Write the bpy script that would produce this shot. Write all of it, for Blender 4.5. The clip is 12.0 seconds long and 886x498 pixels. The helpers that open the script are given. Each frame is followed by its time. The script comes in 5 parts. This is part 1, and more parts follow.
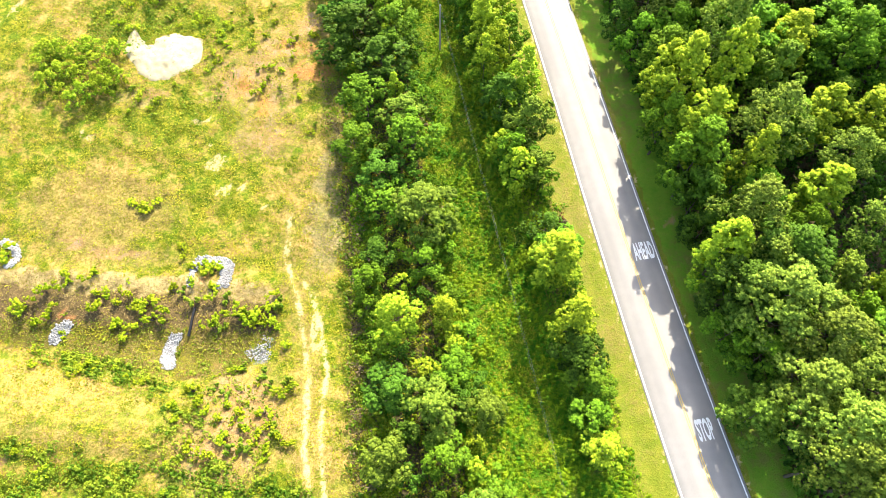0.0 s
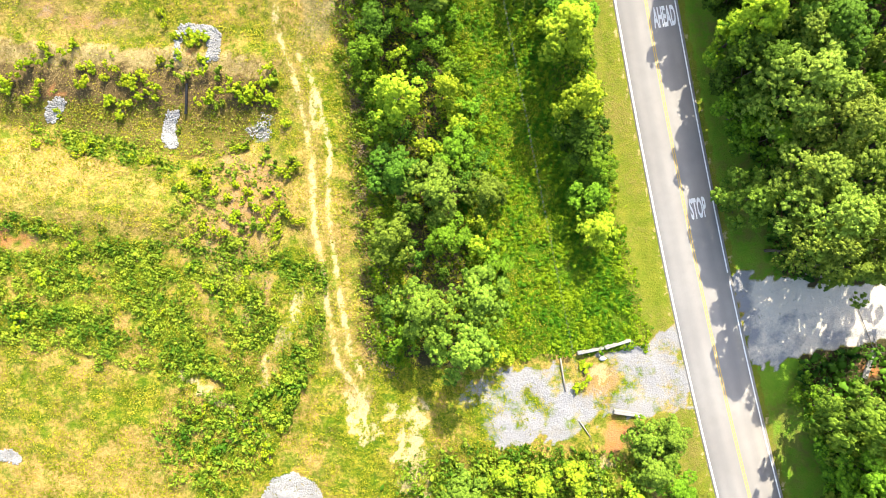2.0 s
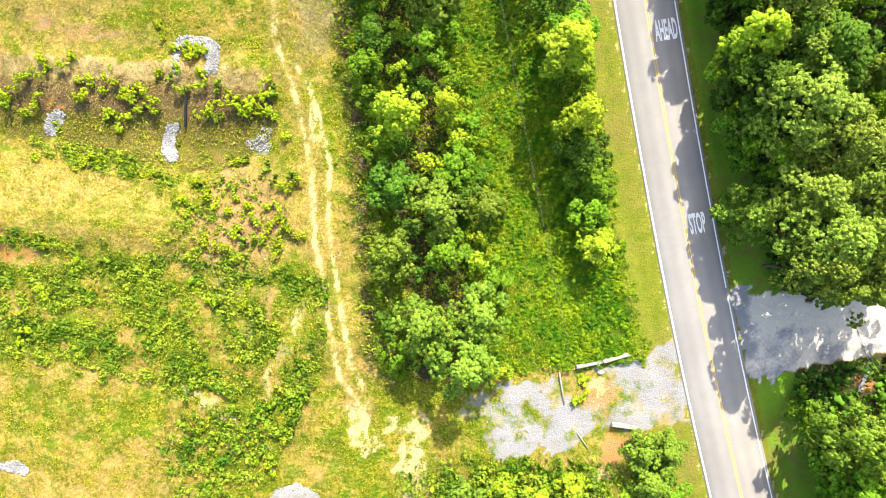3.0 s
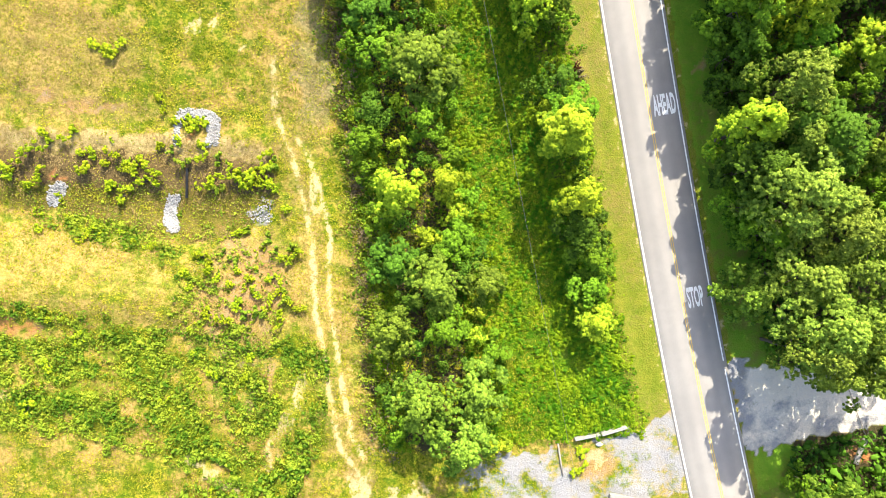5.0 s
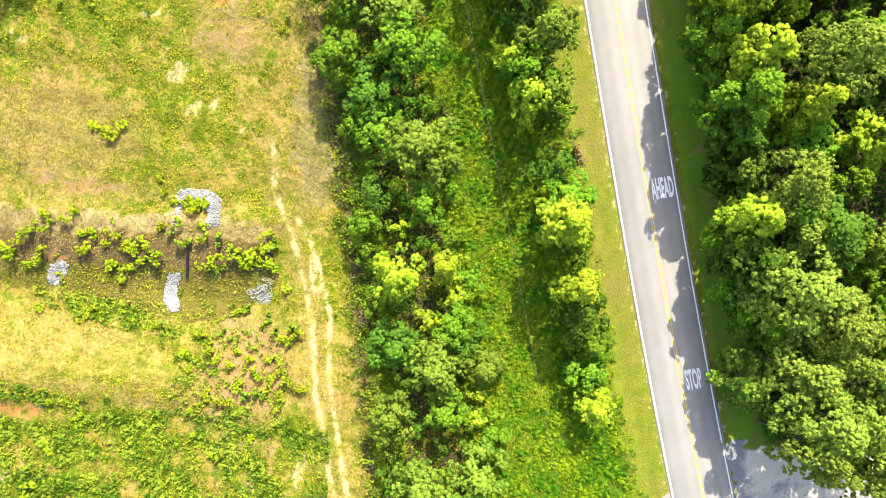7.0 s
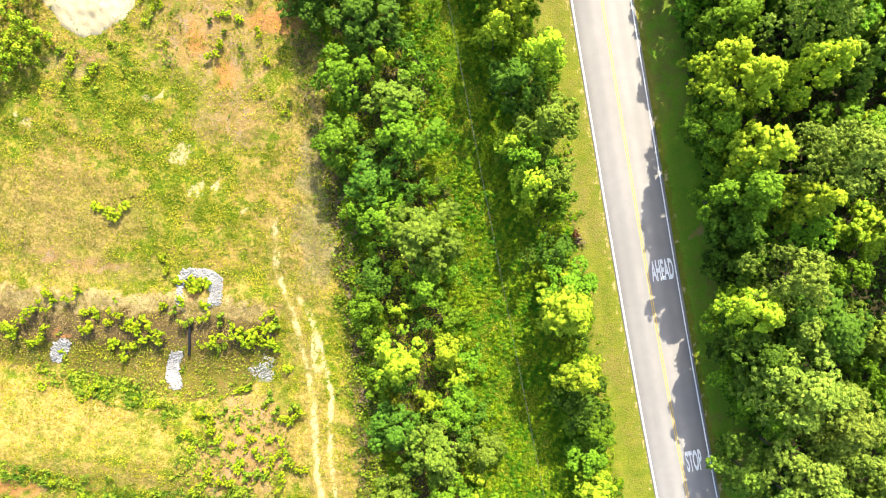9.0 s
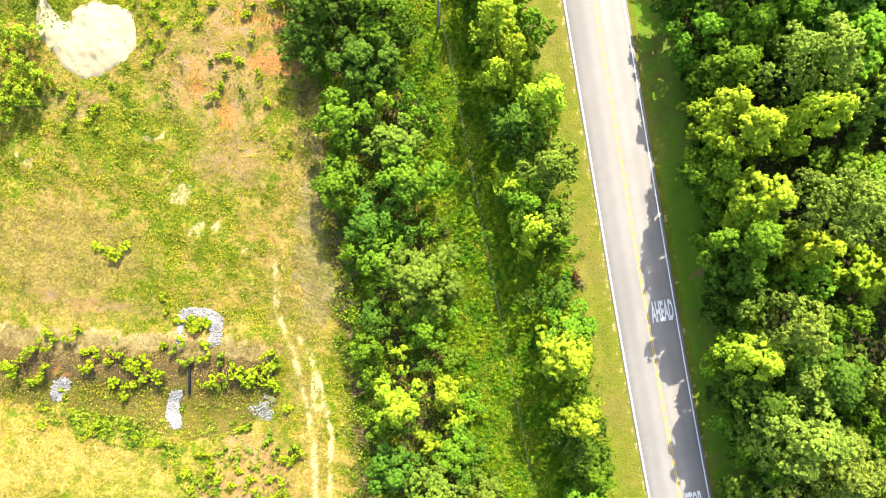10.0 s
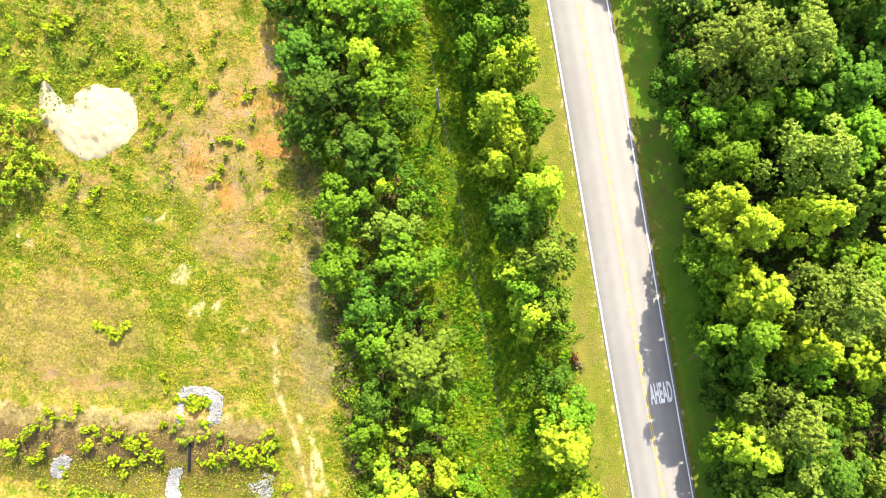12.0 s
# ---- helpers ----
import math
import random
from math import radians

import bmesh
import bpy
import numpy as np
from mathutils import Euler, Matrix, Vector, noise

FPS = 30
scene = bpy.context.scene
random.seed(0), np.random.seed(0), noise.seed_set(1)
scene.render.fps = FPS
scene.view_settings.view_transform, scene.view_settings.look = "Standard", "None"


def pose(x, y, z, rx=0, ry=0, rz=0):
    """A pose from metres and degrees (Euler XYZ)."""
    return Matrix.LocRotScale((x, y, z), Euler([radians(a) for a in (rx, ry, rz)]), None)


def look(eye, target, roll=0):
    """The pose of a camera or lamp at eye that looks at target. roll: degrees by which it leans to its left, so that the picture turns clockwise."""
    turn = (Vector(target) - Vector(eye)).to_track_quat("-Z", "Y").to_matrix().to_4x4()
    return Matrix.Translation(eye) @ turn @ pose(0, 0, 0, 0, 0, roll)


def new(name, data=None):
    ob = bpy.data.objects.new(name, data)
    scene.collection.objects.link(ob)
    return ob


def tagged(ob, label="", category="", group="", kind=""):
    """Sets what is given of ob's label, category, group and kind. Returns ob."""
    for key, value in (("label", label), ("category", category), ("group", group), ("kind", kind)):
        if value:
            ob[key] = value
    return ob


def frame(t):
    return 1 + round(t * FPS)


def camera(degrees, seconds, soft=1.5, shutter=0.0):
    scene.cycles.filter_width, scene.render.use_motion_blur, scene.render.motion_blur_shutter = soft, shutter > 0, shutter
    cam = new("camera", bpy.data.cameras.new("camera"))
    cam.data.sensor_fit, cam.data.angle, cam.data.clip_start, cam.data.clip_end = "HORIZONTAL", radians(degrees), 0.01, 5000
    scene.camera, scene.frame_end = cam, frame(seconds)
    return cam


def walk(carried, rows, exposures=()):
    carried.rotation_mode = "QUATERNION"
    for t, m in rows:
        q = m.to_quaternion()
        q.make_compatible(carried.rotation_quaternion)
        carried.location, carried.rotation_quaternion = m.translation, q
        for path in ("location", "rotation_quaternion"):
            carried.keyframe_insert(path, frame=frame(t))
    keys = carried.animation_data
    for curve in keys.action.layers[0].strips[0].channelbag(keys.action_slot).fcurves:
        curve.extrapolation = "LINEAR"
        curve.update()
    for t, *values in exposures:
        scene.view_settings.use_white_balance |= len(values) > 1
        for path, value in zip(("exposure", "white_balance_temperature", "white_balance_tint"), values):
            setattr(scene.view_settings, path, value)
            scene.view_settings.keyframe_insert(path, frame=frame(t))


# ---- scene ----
cam = camera(69.81, 12.0, soft=0.65)
PATH = [
    (0.0, pose(1.462, -9.295, 72.409, 27.458, -0.503, 3.073)),
    (0.5, pose(1.625, -7.825, 73.027, 15.335, -0.146, 2.987)),
    (1.0, pose(1.739, -5.935, 73.397, 8.252, 0.069, 2.980)),
    (1.5, pose(1.705, -3.733, 73.662, 4.200, 0.148, 2.963)),
    (2.0, pose(1.641, -1.441, 73.855, 1.817, 0.185, 2.958)),
    (2.5, pose(1.549, 0.788, 74.071, 0.513, 0.201, 2.945)),
    (3.0, pose(1.463, 2.795, 74.272, -0.115, 0.224, 2.946)),
    (5.0, pose(1.170, 12.173, 74.802, -0.646, 0.324, 2.860)),
    (5.5, pose(1.101, 14.440, 74.902, -0.505, 0.352, 2.849)),
    (6.0, pose(1.011, 16.858, 75.000, -0.479, 0.363, 2.819)),
    (6.5, pose(0.909, 19.187, 75.039, -0.414, 0.368, 2.834)),
    (7.0, pose(0.709, 21.600, 75.047, -0.400, 0.274, 2.823)),
    (9.0, pose(0.289, 30.951, 75.331, -0.133, 0.379, 2.783)),
    (9.5, pose(0.224, 33.166, 75.386, 0.036, 0.414, 2.799)),
    (10.0, pose(0.144, 35.358, 75.432, 0.209, 0.427, 2.805)),
    (10.5, pose(0.070, 37.608, 75.516, 0.336, 0.432, 2.775)),
    (11.0, pose(0.041, 39.885, 75.609, 0.468, 0.466, 2.776)),
    (11.5, pose(0.003, 42.127, 75.726, 0.607, 0.512, 2.799)),
    (12.0, pose(-0.065, 44.329, 75.808, 0.777, 0.534, 2.822)),
]
walk(cam, PATH, [(0.0, 2.20, 6900, 9), (1.5, 1.96, 6900, 9), (6.0, 1.95, 6900, 9), (12.0, 1.97, 6900, 9)])

# ---- light: low afternoon sun along the road, clear sky ----
SUN_AZ, SUN_EL = radians(12), radians(42)          # azimuth from +y towards +x
world = bpy.data.worlds.new("world")
scene.world = world
world.use_nodes = True
wn = world.node_tree
sky = wn.nodes.new("ShaderNodeTexSky")
sky.sky_type = "NISHITA"
sky.sun_disc = False
sky.dust_density = 2.5
sky.sun_elevation, sky.sun_rotation = SUN_EL, SUN_AZ
wn.links.new(sky.outputs[0], wn.nodes["Background"].inputs[0])
wn.nodes["Background"].inputs[1].default_value = 0.135
sun_data = bpy.data.lights.new("sun", "SUN")
sun_data.energy, sun_data.angle, sun_data.color = 3.1, radians(0.53), (1.0, 0.94, 0.80)
sun = new("sun", sun_data)
sun_dir = Vector((math.sin(SUN_AZ) * math.cos(SUN_EL), math.cos(SUN_AZ) * math.cos(SUN_EL), math.sin(SUN_EL)))
sun.matrix_world = look(sun_dir * 200, (0, 0, 0))

# ---- small mathematics of the place ----
rng = np.random.default_rng(7)


def road_x(y):
    """The road's centre line."""
    y = np.asarray(y, float)
    c = np.clip(y, -40, 90)
    x = 30.88 - 0.25098 * c + 7.25e-4 * c**2 - 4.88e-6 * c**3
    slope = -0.25098 + 2 * 7.25e-4 * c - 3 * 4.88e-6 * c**2
    return x + slope * (y - c)


def smooth(a, b, v):
    t = np.clip((v - a) / (b - a), 0, 1)
    return t * t * (3 - 2 * t)


def wobble(x, y, scale, seed=0):
    """Cheap smooth random field in -1..1, from turned sine waves."""
    r = np.random.default_rng(100 + seed)
    v = np.zeros_like(np.asarray(x, float))
    for k in range(7):
        a, ph, f = r.uniform(0, 6.283), r.uniform(0, 6.283), r.uniform(0.6, 1.9)
        v = v + np.sin((np.cos(a) * x + np.sin(a) * y) * f * 6.283 / scale + ph)
    return v / 3.2


def height(x, y):
    x, y = np.asarray(x, float), np.asarray(y, float)
    u = x - road_x(y)
    west = np.interp(y, [-60, -28, -8, 4, 14, 26, 34, 48, 60, 90, 160], [-0.3, -0.5, -0.6, -1.6, -2.9, -2.8, -1.9, -0.4, 0.5, 1.0, 1.0])
    z = west * smooth(-8, -20, u)
    inside = smooth(-18.5, -23, x) * smooth(-400, -120, x)
    z = z - 1.35 * np.exp(-(((y - 13.5) / 4.6) ** 2)) * inside
    z = z + 1.3 * np.exp(-(((y - 3.5) / 4.0) ** 2)) * smooth(-24, -34, x) * smooth(-400, -120, x)
    z = z + 0.35 * np.exp(-(((y - 23.2) / 1.2) ** 2)) * inside
    z = z - 0.3 * np.exp(-(((np.abs(u) - 6.2) / 1.3) ** 2))
    z = z + 0.12 * wobble(x, y, 7, 1) * smooth(4.5, 9, np.abs(u)) + 0.05 * wobble(x, y, 2.2, 2) * smooth(4.5, 9, np.abs(u))
    z = z - 0.14 * smooth(5.0, 3.9, np.abs(u))
    return z


def ground_z(x, y):
    return float(height(np.array([x]), np.array([y]))[0])


def near_line(x, y, pts):
    """Distance of points from a polyline."""
    best = np.full(np.shape(x), 1e9)
    for (ax, ay), (bx, by) in zip(pts[:-1], pts[1:]):
        dx, dy = bx - ax, by - ay
        t = np.clip(((x - ax) * dx + (y - ay) * dy) / (dx * dx + dy * dy), 0, 1)
        best = np.minimum(best, np.hypot(x - ax - t * dx, y - ay - t * dy))
    return best


def blob(x, y, cx, cy, rx, ry, turn=0.0, soft=0.35):
    c, s = math.cos(radians(turn)), math.sin(radians(turn))
    p, q = (x - cx) * c + (y - cy) * s, -(x - cx) * s + (y - cy) * c
    return smooth(1 + soft, 1 - soft, np.hypot(p / rx, q / ry))


def in_poly(x, y, pts):
    inside = np.zeros(np.shape(x), bool)
    n = len(pts)
    for i in range(n):
        (ax, ay), (bx, by) = pts[i], pts[(i + 1) % n]
        if ay == by:
            continue
        inside ^= ((ay > y) != (by > y)) & (x < (bx - ax) * (y - ay) / (by - ay) + ax)
    return inside


# ---- materials ----
def material(name, rough=0.85, spec=0.3):
    m = bpy.data.materials.new(name)
    m.use_nodes = True
    nt = m.node_tree
    b = nt.nodes["Principled BSDF"]
    b.inputs["Roughness"].default_value = rough
    b.inputs["Specular IOR Level"].default_value = spec
    return m, nt, b


def node(nt, kind, **sets):
    n = nt.nodes.new(kind)
    for k, v in sets.items():
        n.inputs[k.replace("_", " ")].default_value = v
    return n


def tex(nt, scale, detail=4.0, rough=0.6, space="Object"):
    co = nt.nodes.new("ShaderNodeTexCoord")
    n = node(nt, "ShaderNodeTexNoise", Scale=scale, Detail=detail, Roughness=rough)
    nt.links.new(co.outputs[space], n.inputs["Vector"])
    return n.outputs[0]


def ramp(nt, src, a, b, lo=0.0, hi=1.0):
    n = node(nt, "ShaderNodeMapRange", From_Min=a, From_Max=b, To_Min=lo, To_Max=hi)
    nt.links.new(src, n.inputs[0])
    return n.outputs[0]


def mixc(nt, fac, a, b, how="MIX"):
    n = nt.nodes.new("ShaderNodeMix")
    n.data_type, n.blend_type = "RGBA", how
    for sock, v in ((n.inputs[0], fac), (n.inputs[6], a), (n.inputs[7], b)):
        if isinstance(v, (int, float)):
            sock.default_value = v
        elif isinstance(v, tuple):
            sock.default_value = (*v, 1) if len(v) == 3 else v
        else:
            nt.links.new(v, sock)
    return n.outputs[2]


def calc(nt, op, a, b=None):
    n = nt.nodes.new("ShaderNodeMath")
    n.operation = op
    for sock, v in ((n.inputs[0], a), (n.inputs[1], b)):
        if v is None:
            continue
        if isinstance(v, (int, float)):
            sock.default_value = v
        else:
            nt.links.new(v, sock)
    return n.outputs[0]


def bump(nt, b, src, strength, dist):
    n = node(nt, "ShaderNodeBump", Strength=strength, Distance=dist)
    nt.links.new(src, n.inputs["Height"])
    nt.links.new(n.outputs[0], b.inputs["Normal"])


def leaf_material(name, dark, light, translucent=0.35, vary=0.25):
    m, nt, b = material(name, 0.6, 0.06)
    geo = nt.nodes.new("ShaderNodeNewGeometry")
    info = nt.nodes.new("ShaderNodeObjectInfo")
    tone = nt.nodes.new("ShaderNodeAttribute")
    tone.attribute_name = "tone"
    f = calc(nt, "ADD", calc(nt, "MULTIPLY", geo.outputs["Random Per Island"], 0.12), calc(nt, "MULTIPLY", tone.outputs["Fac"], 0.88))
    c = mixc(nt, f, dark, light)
    hsv = node(nt, "ShaderNodeHueSaturation")
    nt.links.new(c, hsv.inputs["Color"])
    nt.links.new(ramp(nt, info.outputs["Random"], 0, 1, 0.482, 0.502), hsv.inputs["Hue"])
    nt.links.new(ramp(nt, info.outputs["Random"], 0, 1, 1 - vary, 1 + vary), hsv.inputs["Value"])
    nt.links.new(hsv.outputs[0], b.inputs["Base Color"])
    tr = nt.nodes.new("ShaderNodeBsdfTranslucent")
    warm = mixc(nt, 1.0, hsv.outputs[0], (1.1, 1.15, 0.5), "MULTIPLY")
    nt.links.new(warm, tr.inputs[0])
    mx = nt.nodes.new("ShaderNodeMixShader")
    mx.inputs[0].default_value = translucent
    nt.links.new(b.outputs[0], mx.inputs[1])
    nt.links.new(tr.outputs[0], mx.inputs[2])
    nt.links.new(mx.outputs[0], nt.nodes["Material Output"].inputs[0])
    return m


def plain_material(name, a, c2, scale=8.0, rough=0.85, relief=0.3, dist=0.01, metal=0.0):
    m, nt, b = material(name, rough)
    big, fine = tex(nt, scale * 0.2), tex(nt, scale * 3)
    c = mixc(nt, ramp(nt, big, 0.35, 0.65), a, c2)
    c = mixc(nt, ramp(nt, fine, 0.3, 0.7, 0.0, 0.5), c, tuple(v * 0.6 for v in a))
    nt.links.new(c, b.inputs["Base Color"])
    b.inputs["Metallic"].default_value = metal
    bump(nt, b, fine, relief, dist)
    return m


# colour pairs: dark end for shaded rims and crown foot, light end for lit tops
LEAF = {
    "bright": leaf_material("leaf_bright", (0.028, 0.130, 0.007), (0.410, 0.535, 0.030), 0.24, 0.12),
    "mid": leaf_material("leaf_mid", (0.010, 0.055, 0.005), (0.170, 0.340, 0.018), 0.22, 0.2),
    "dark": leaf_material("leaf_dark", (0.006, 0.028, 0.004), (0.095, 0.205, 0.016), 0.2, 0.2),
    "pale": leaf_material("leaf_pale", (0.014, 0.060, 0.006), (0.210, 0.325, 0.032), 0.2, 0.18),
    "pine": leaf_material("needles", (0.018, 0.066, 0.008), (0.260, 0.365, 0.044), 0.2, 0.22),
    "red": leaf_material("leaf_red", (0.11, 0.035, 0.02), (0.17, 0.07, 0.04), 0.25, 0.1),
    "dead": leaf_material("leaf_dead", (0.105, 0.082, 0.042), (0.215, 0.175, 0.098), 0.2, 0.0),
}
WEED = leaf_material("weed_leaves", (0.036, 0.122, 0.008), (0.265, 0.355, 0.030), 0.3, 0.0)
VINE = leaf_material("undergrowth_leaves", (0.022, 0.118, 0.004), (0.190, 0.285, 0.009), 0.3, 0.0)
DRYGRASS = leaf_material("grass_blades", (0.115, 0.160, 0.008), (0.375, 0.350, 0.030), 0.4, 0.0)
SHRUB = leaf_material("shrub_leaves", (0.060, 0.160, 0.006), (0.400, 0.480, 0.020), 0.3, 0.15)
STRAW = leaf_material("straw_blades", (0.190, 0.145, 0.045), (0.300, 0.235, 0.095), 0.2, 0.0)
BARK = plain_material("bark", (0.070, 0.058, 0.042), (0.11, 0.092, 0.068), 6, 0.9, 0.6, 0.02)
STONE = plain_material("riprap_stone", (0.23, 0.227, 0.224), (0.38, 0.376, 0.372), 3, 0.85, 0.5, 0.02)
PALESTONE = plain_material("white_boulder", (0.55, 0.55, 0.54), (0.68, 0.68, 0.66), 3, 0.85, 0.4, 0.02)
CONCRETE = plain_material("weathered_concrete", (0.25, 0.24, 0.225), (0.35, 0.34, 0.315), 3, 0.85, 0.3, 0.01)
OLDWOOD = plain_material("grey_timber", (0.26, 0.22, 0.18), (0.36, 0.32, 0.27), 5, 0.85, 0.4, 0.01)
BLACKPIPE = plain_material("black_plastic_pipe", (0.012, 0.012, 0.013), (0.02, 0.02, 0.022), 5, 0.45, 0.1, 0.003)
WIRE = plain_material("cable_metal", (0.09, 0.09, 0.085), (0.12, 0.12, 0.115), 5, 0.6, 0.1, 0.002, 0.0)
PORCELAIN = plain_material("insulator_porcelain", (0.5, 0.5, 0.48), (0.6, 0.6, 0.58), 5, 0.25, 0.1, 0.002)
PAINT_W = plain_material("white_road_paint", (0.76, 0.76, 0.74), (0.82, 0.82, 0.80), 6, 0.6, 0.2, 0.004)
PAINT_T = plain_material("worn_lettering_paint", (0.72, 0.715, 0.70), (0.82, 0.815, 0.80), 9, 0.65, 0.3, 0.004)
PAINT_Y = plain_material("yellow_road_paint", (0.56, 0.36, 0.06), (0.64, 0.45, 0.11), 6, 0.6, 0.2, 0.004)


def ground_material():
    m, nt, b = material("field_ground", 0.95, 0.1)

    def attr(name):
        n = nt.nodes.new("ShaderNodeAttribute")
        n.attribute_name = name
        return n.outputs["Fac"]

    n_big, n_mid, n_fine, n_grain = tex(nt, 0.09, 3), tex(nt, 0.7, 5, 0.7), tex(nt, 2.6, 4, 0.7), tex(nt, 9.0, 3, 0.7)
    rough_edge = calc(nt, "ADD", calc(nt, "MULTIPLY", calc(nt, "SUBTRACT", n_mid, 0.5), 1.1), calc(nt, "MULTIPLY", calc(nt, "SUBTRACT", n_fine, 0.5), 1.0))

    def mask(name, a=0.35, c=0.62):
        v = calc(nt, "ADD", attr(name), rough_edge)
        return ramp(nt, v, a, c)

    green = mixc(nt, ramp(nt, n_mid, 0.42, 0.58), (0.105, 0.145, 0.006), (0.250, 0.225, 0.020))
    green = mixc(nt, ramp(nt, n_fine, 0.44, 0.58, 0.0, 0.9), green, (0.050, 0.098, 0.005))
    green = mixc(nt, ramp(nt, calc(nt, "MULTIPLY", n_mid, n_big), 0.24, 0.35, 0.0, 0.95), green, (0.350, 0.200, 0.070))
    straw = mixc(nt, ramp(nt, n_fine, 0.42, 0.58), (0.335, 0.240, 0.078), (0.180, 0.145, 0.026))
    col = mixc(nt, ramp(nt, calc(nt, "ADD", calc(nt, "MULTIPLY", n_big, 0.6), calc(nt, "MULTIPLY", n_mid, 0.4)), 0.44, 0.60, 0.0, 0.65), green, straw)
    col = mixc(nt, mask("dry", 0.1, 0.9), col, straw)
    thatch = mixc(nt, ramp(nt, n_fine, 0.36, 0.64), (0.275, 0.225, 0.115), (0.145, 0.135, 0.045))
    col = mixc(nt, mask("thatch", 0.3, 0.9), col, thatch)
    lush = mixc(nt, ramp(nt, n_fine, 0.3, 0.7), (0.034, 0.110, 0.004), (0.095, 0.155, 0.006))
    lush = mixc(nt, ramp(nt, n_mid, 0.5, 0.68, 0.0, 0.75), lush, (0.135, 0.158, 0.018))
    col = mixc(nt, mask("lush"), col, lush)
    mown = mixc(nt, ramp(nt, n_mid, 0.3, 0.7), (0.092, 0.138, 0.010), (0.180, 0.180, 0.021))
    mown = mixc(nt, ramp(nt, calc(nt, "MULTIPLY", n_fine, n_big), 0.22, 0.36, 0.0, 0.7), mown, (0.185, 0.145, 0.045))
    col = mixc(nt, mask("mown"), col, mown)
    # mown grass of the shaded east side, its colour brightened against the deep shade
    verge = mixc(nt, ramp(nt, n_mid, 0.3, 0.7), (0.088, 0.205, 0.013), (0.150, 0.230, 0.020))
    verge = mixc(nt, ramp(nt, calc(nt, "MULTIPLY", n_mid, n_big), 0.22, 0.34, 0.0, 0.7), verge, (0.130, 0.115, 0.030))
    col = mixc(nt, mask("verge"), col, verge)
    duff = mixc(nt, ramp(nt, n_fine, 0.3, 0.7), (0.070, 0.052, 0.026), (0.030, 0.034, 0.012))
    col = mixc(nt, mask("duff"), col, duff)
    bank = mixc(nt, ramp(nt, n_fine, 0.3, 0.7), (0.160, 0.108, 0.050), (0.070, 0.054, 0.018))
    col = mixc(nt, mask("bank"), col, bank)
    floor = mixc(nt, ramp(nt, n_fine, 0.3, 0.7), (0.150, 0.120, 0.026), (0.088, 0.092, 0.012))
    floor = mixc(nt, ramp(nt, n_mid, 0.5, 0.72, 0.0, 0.7), floor, (0.170, 0.095, 0.030))
    col = mixc(nt, mask("basin"), col, floor)
    crest = mixc(nt, ramp(nt, n_fine, 0.3, 0.7), (0.42, 0.33, 0.15), (0.28, 0.21, 0.075))
    col = mixc(nt, mask("crest", 0.3, 0.8), col, crest)
    soil = mixc(nt, ramp(nt, n_fine, 0.3, 0.7), (0.32, 0.165, 0.062), (0.27, 0.175, 0.078))
    soil = mixc(nt, ramp(nt, n_mid, 0.48, 0.62, 0.0, 0.75), soil, (0.230, 0.180, 0.110))
    soil = mixc(nt, attr("orange"), soil, (0.440, 0.165, 0.055))
    col = mixc(nt, mask("soil", 0.25, 1.05), col, soil)
    pale = mixc(nt, ramp(nt, n_fine, 0.3, 0.7), (0.46, 0.38, 0.20), (0.33, 0.26, 0.115))
    worn = calc(nt, "ADD", calc(nt, "MULTIPLY", calc(nt, "SUBTRACT", n_fine, 0.5), 1.6), mask("pale", 0.30, 0.95))
    col = mixc(nt, ramp(nt, worn, 0.25, 0.8), col, pale)
    grit = mixc(nt, ramp(nt, n_grain, 0.3, 0.7), (0.285, 0.287, 0.297), (0.18, 0.181, 0.192))
    grit = mixc(nt, ramp(nt, n_mid, 0.5, 0.75, 0.0, 0.6), grit, (0.23, 0.20, 0.14))
    # tan dust, made extra pale to brighten the gravel that lies in shade
    grit = mixc(nt, mask("dust_fill_light", 0.2, 0.9), grit, mixc(nt, ramp(nt, n_fine, 0.3, 0.7), (0.50, 0.46, 0.40), (0.58, 0.50, 0.40)))
    col = mixc(nt, mask("gravel", 0.35, 0.75), col, grit)
    grain = mixc(nt, ramp(nt, n_grain, 0.25, 0.75), (0.82, 0.82, 0.82), (1.20, 1.19, 1.18))
    col = mixc(nt, 1.0, col, grain, "MULTIPLY")
    nt.links.new(col, b.inputs["Base Color"])
    bump(nt, b, calc(nt, "ADD", n_grain, calc(nt, "MULTIPLY", n_fine, 2.0)), 0.7, 0.12)
    return m


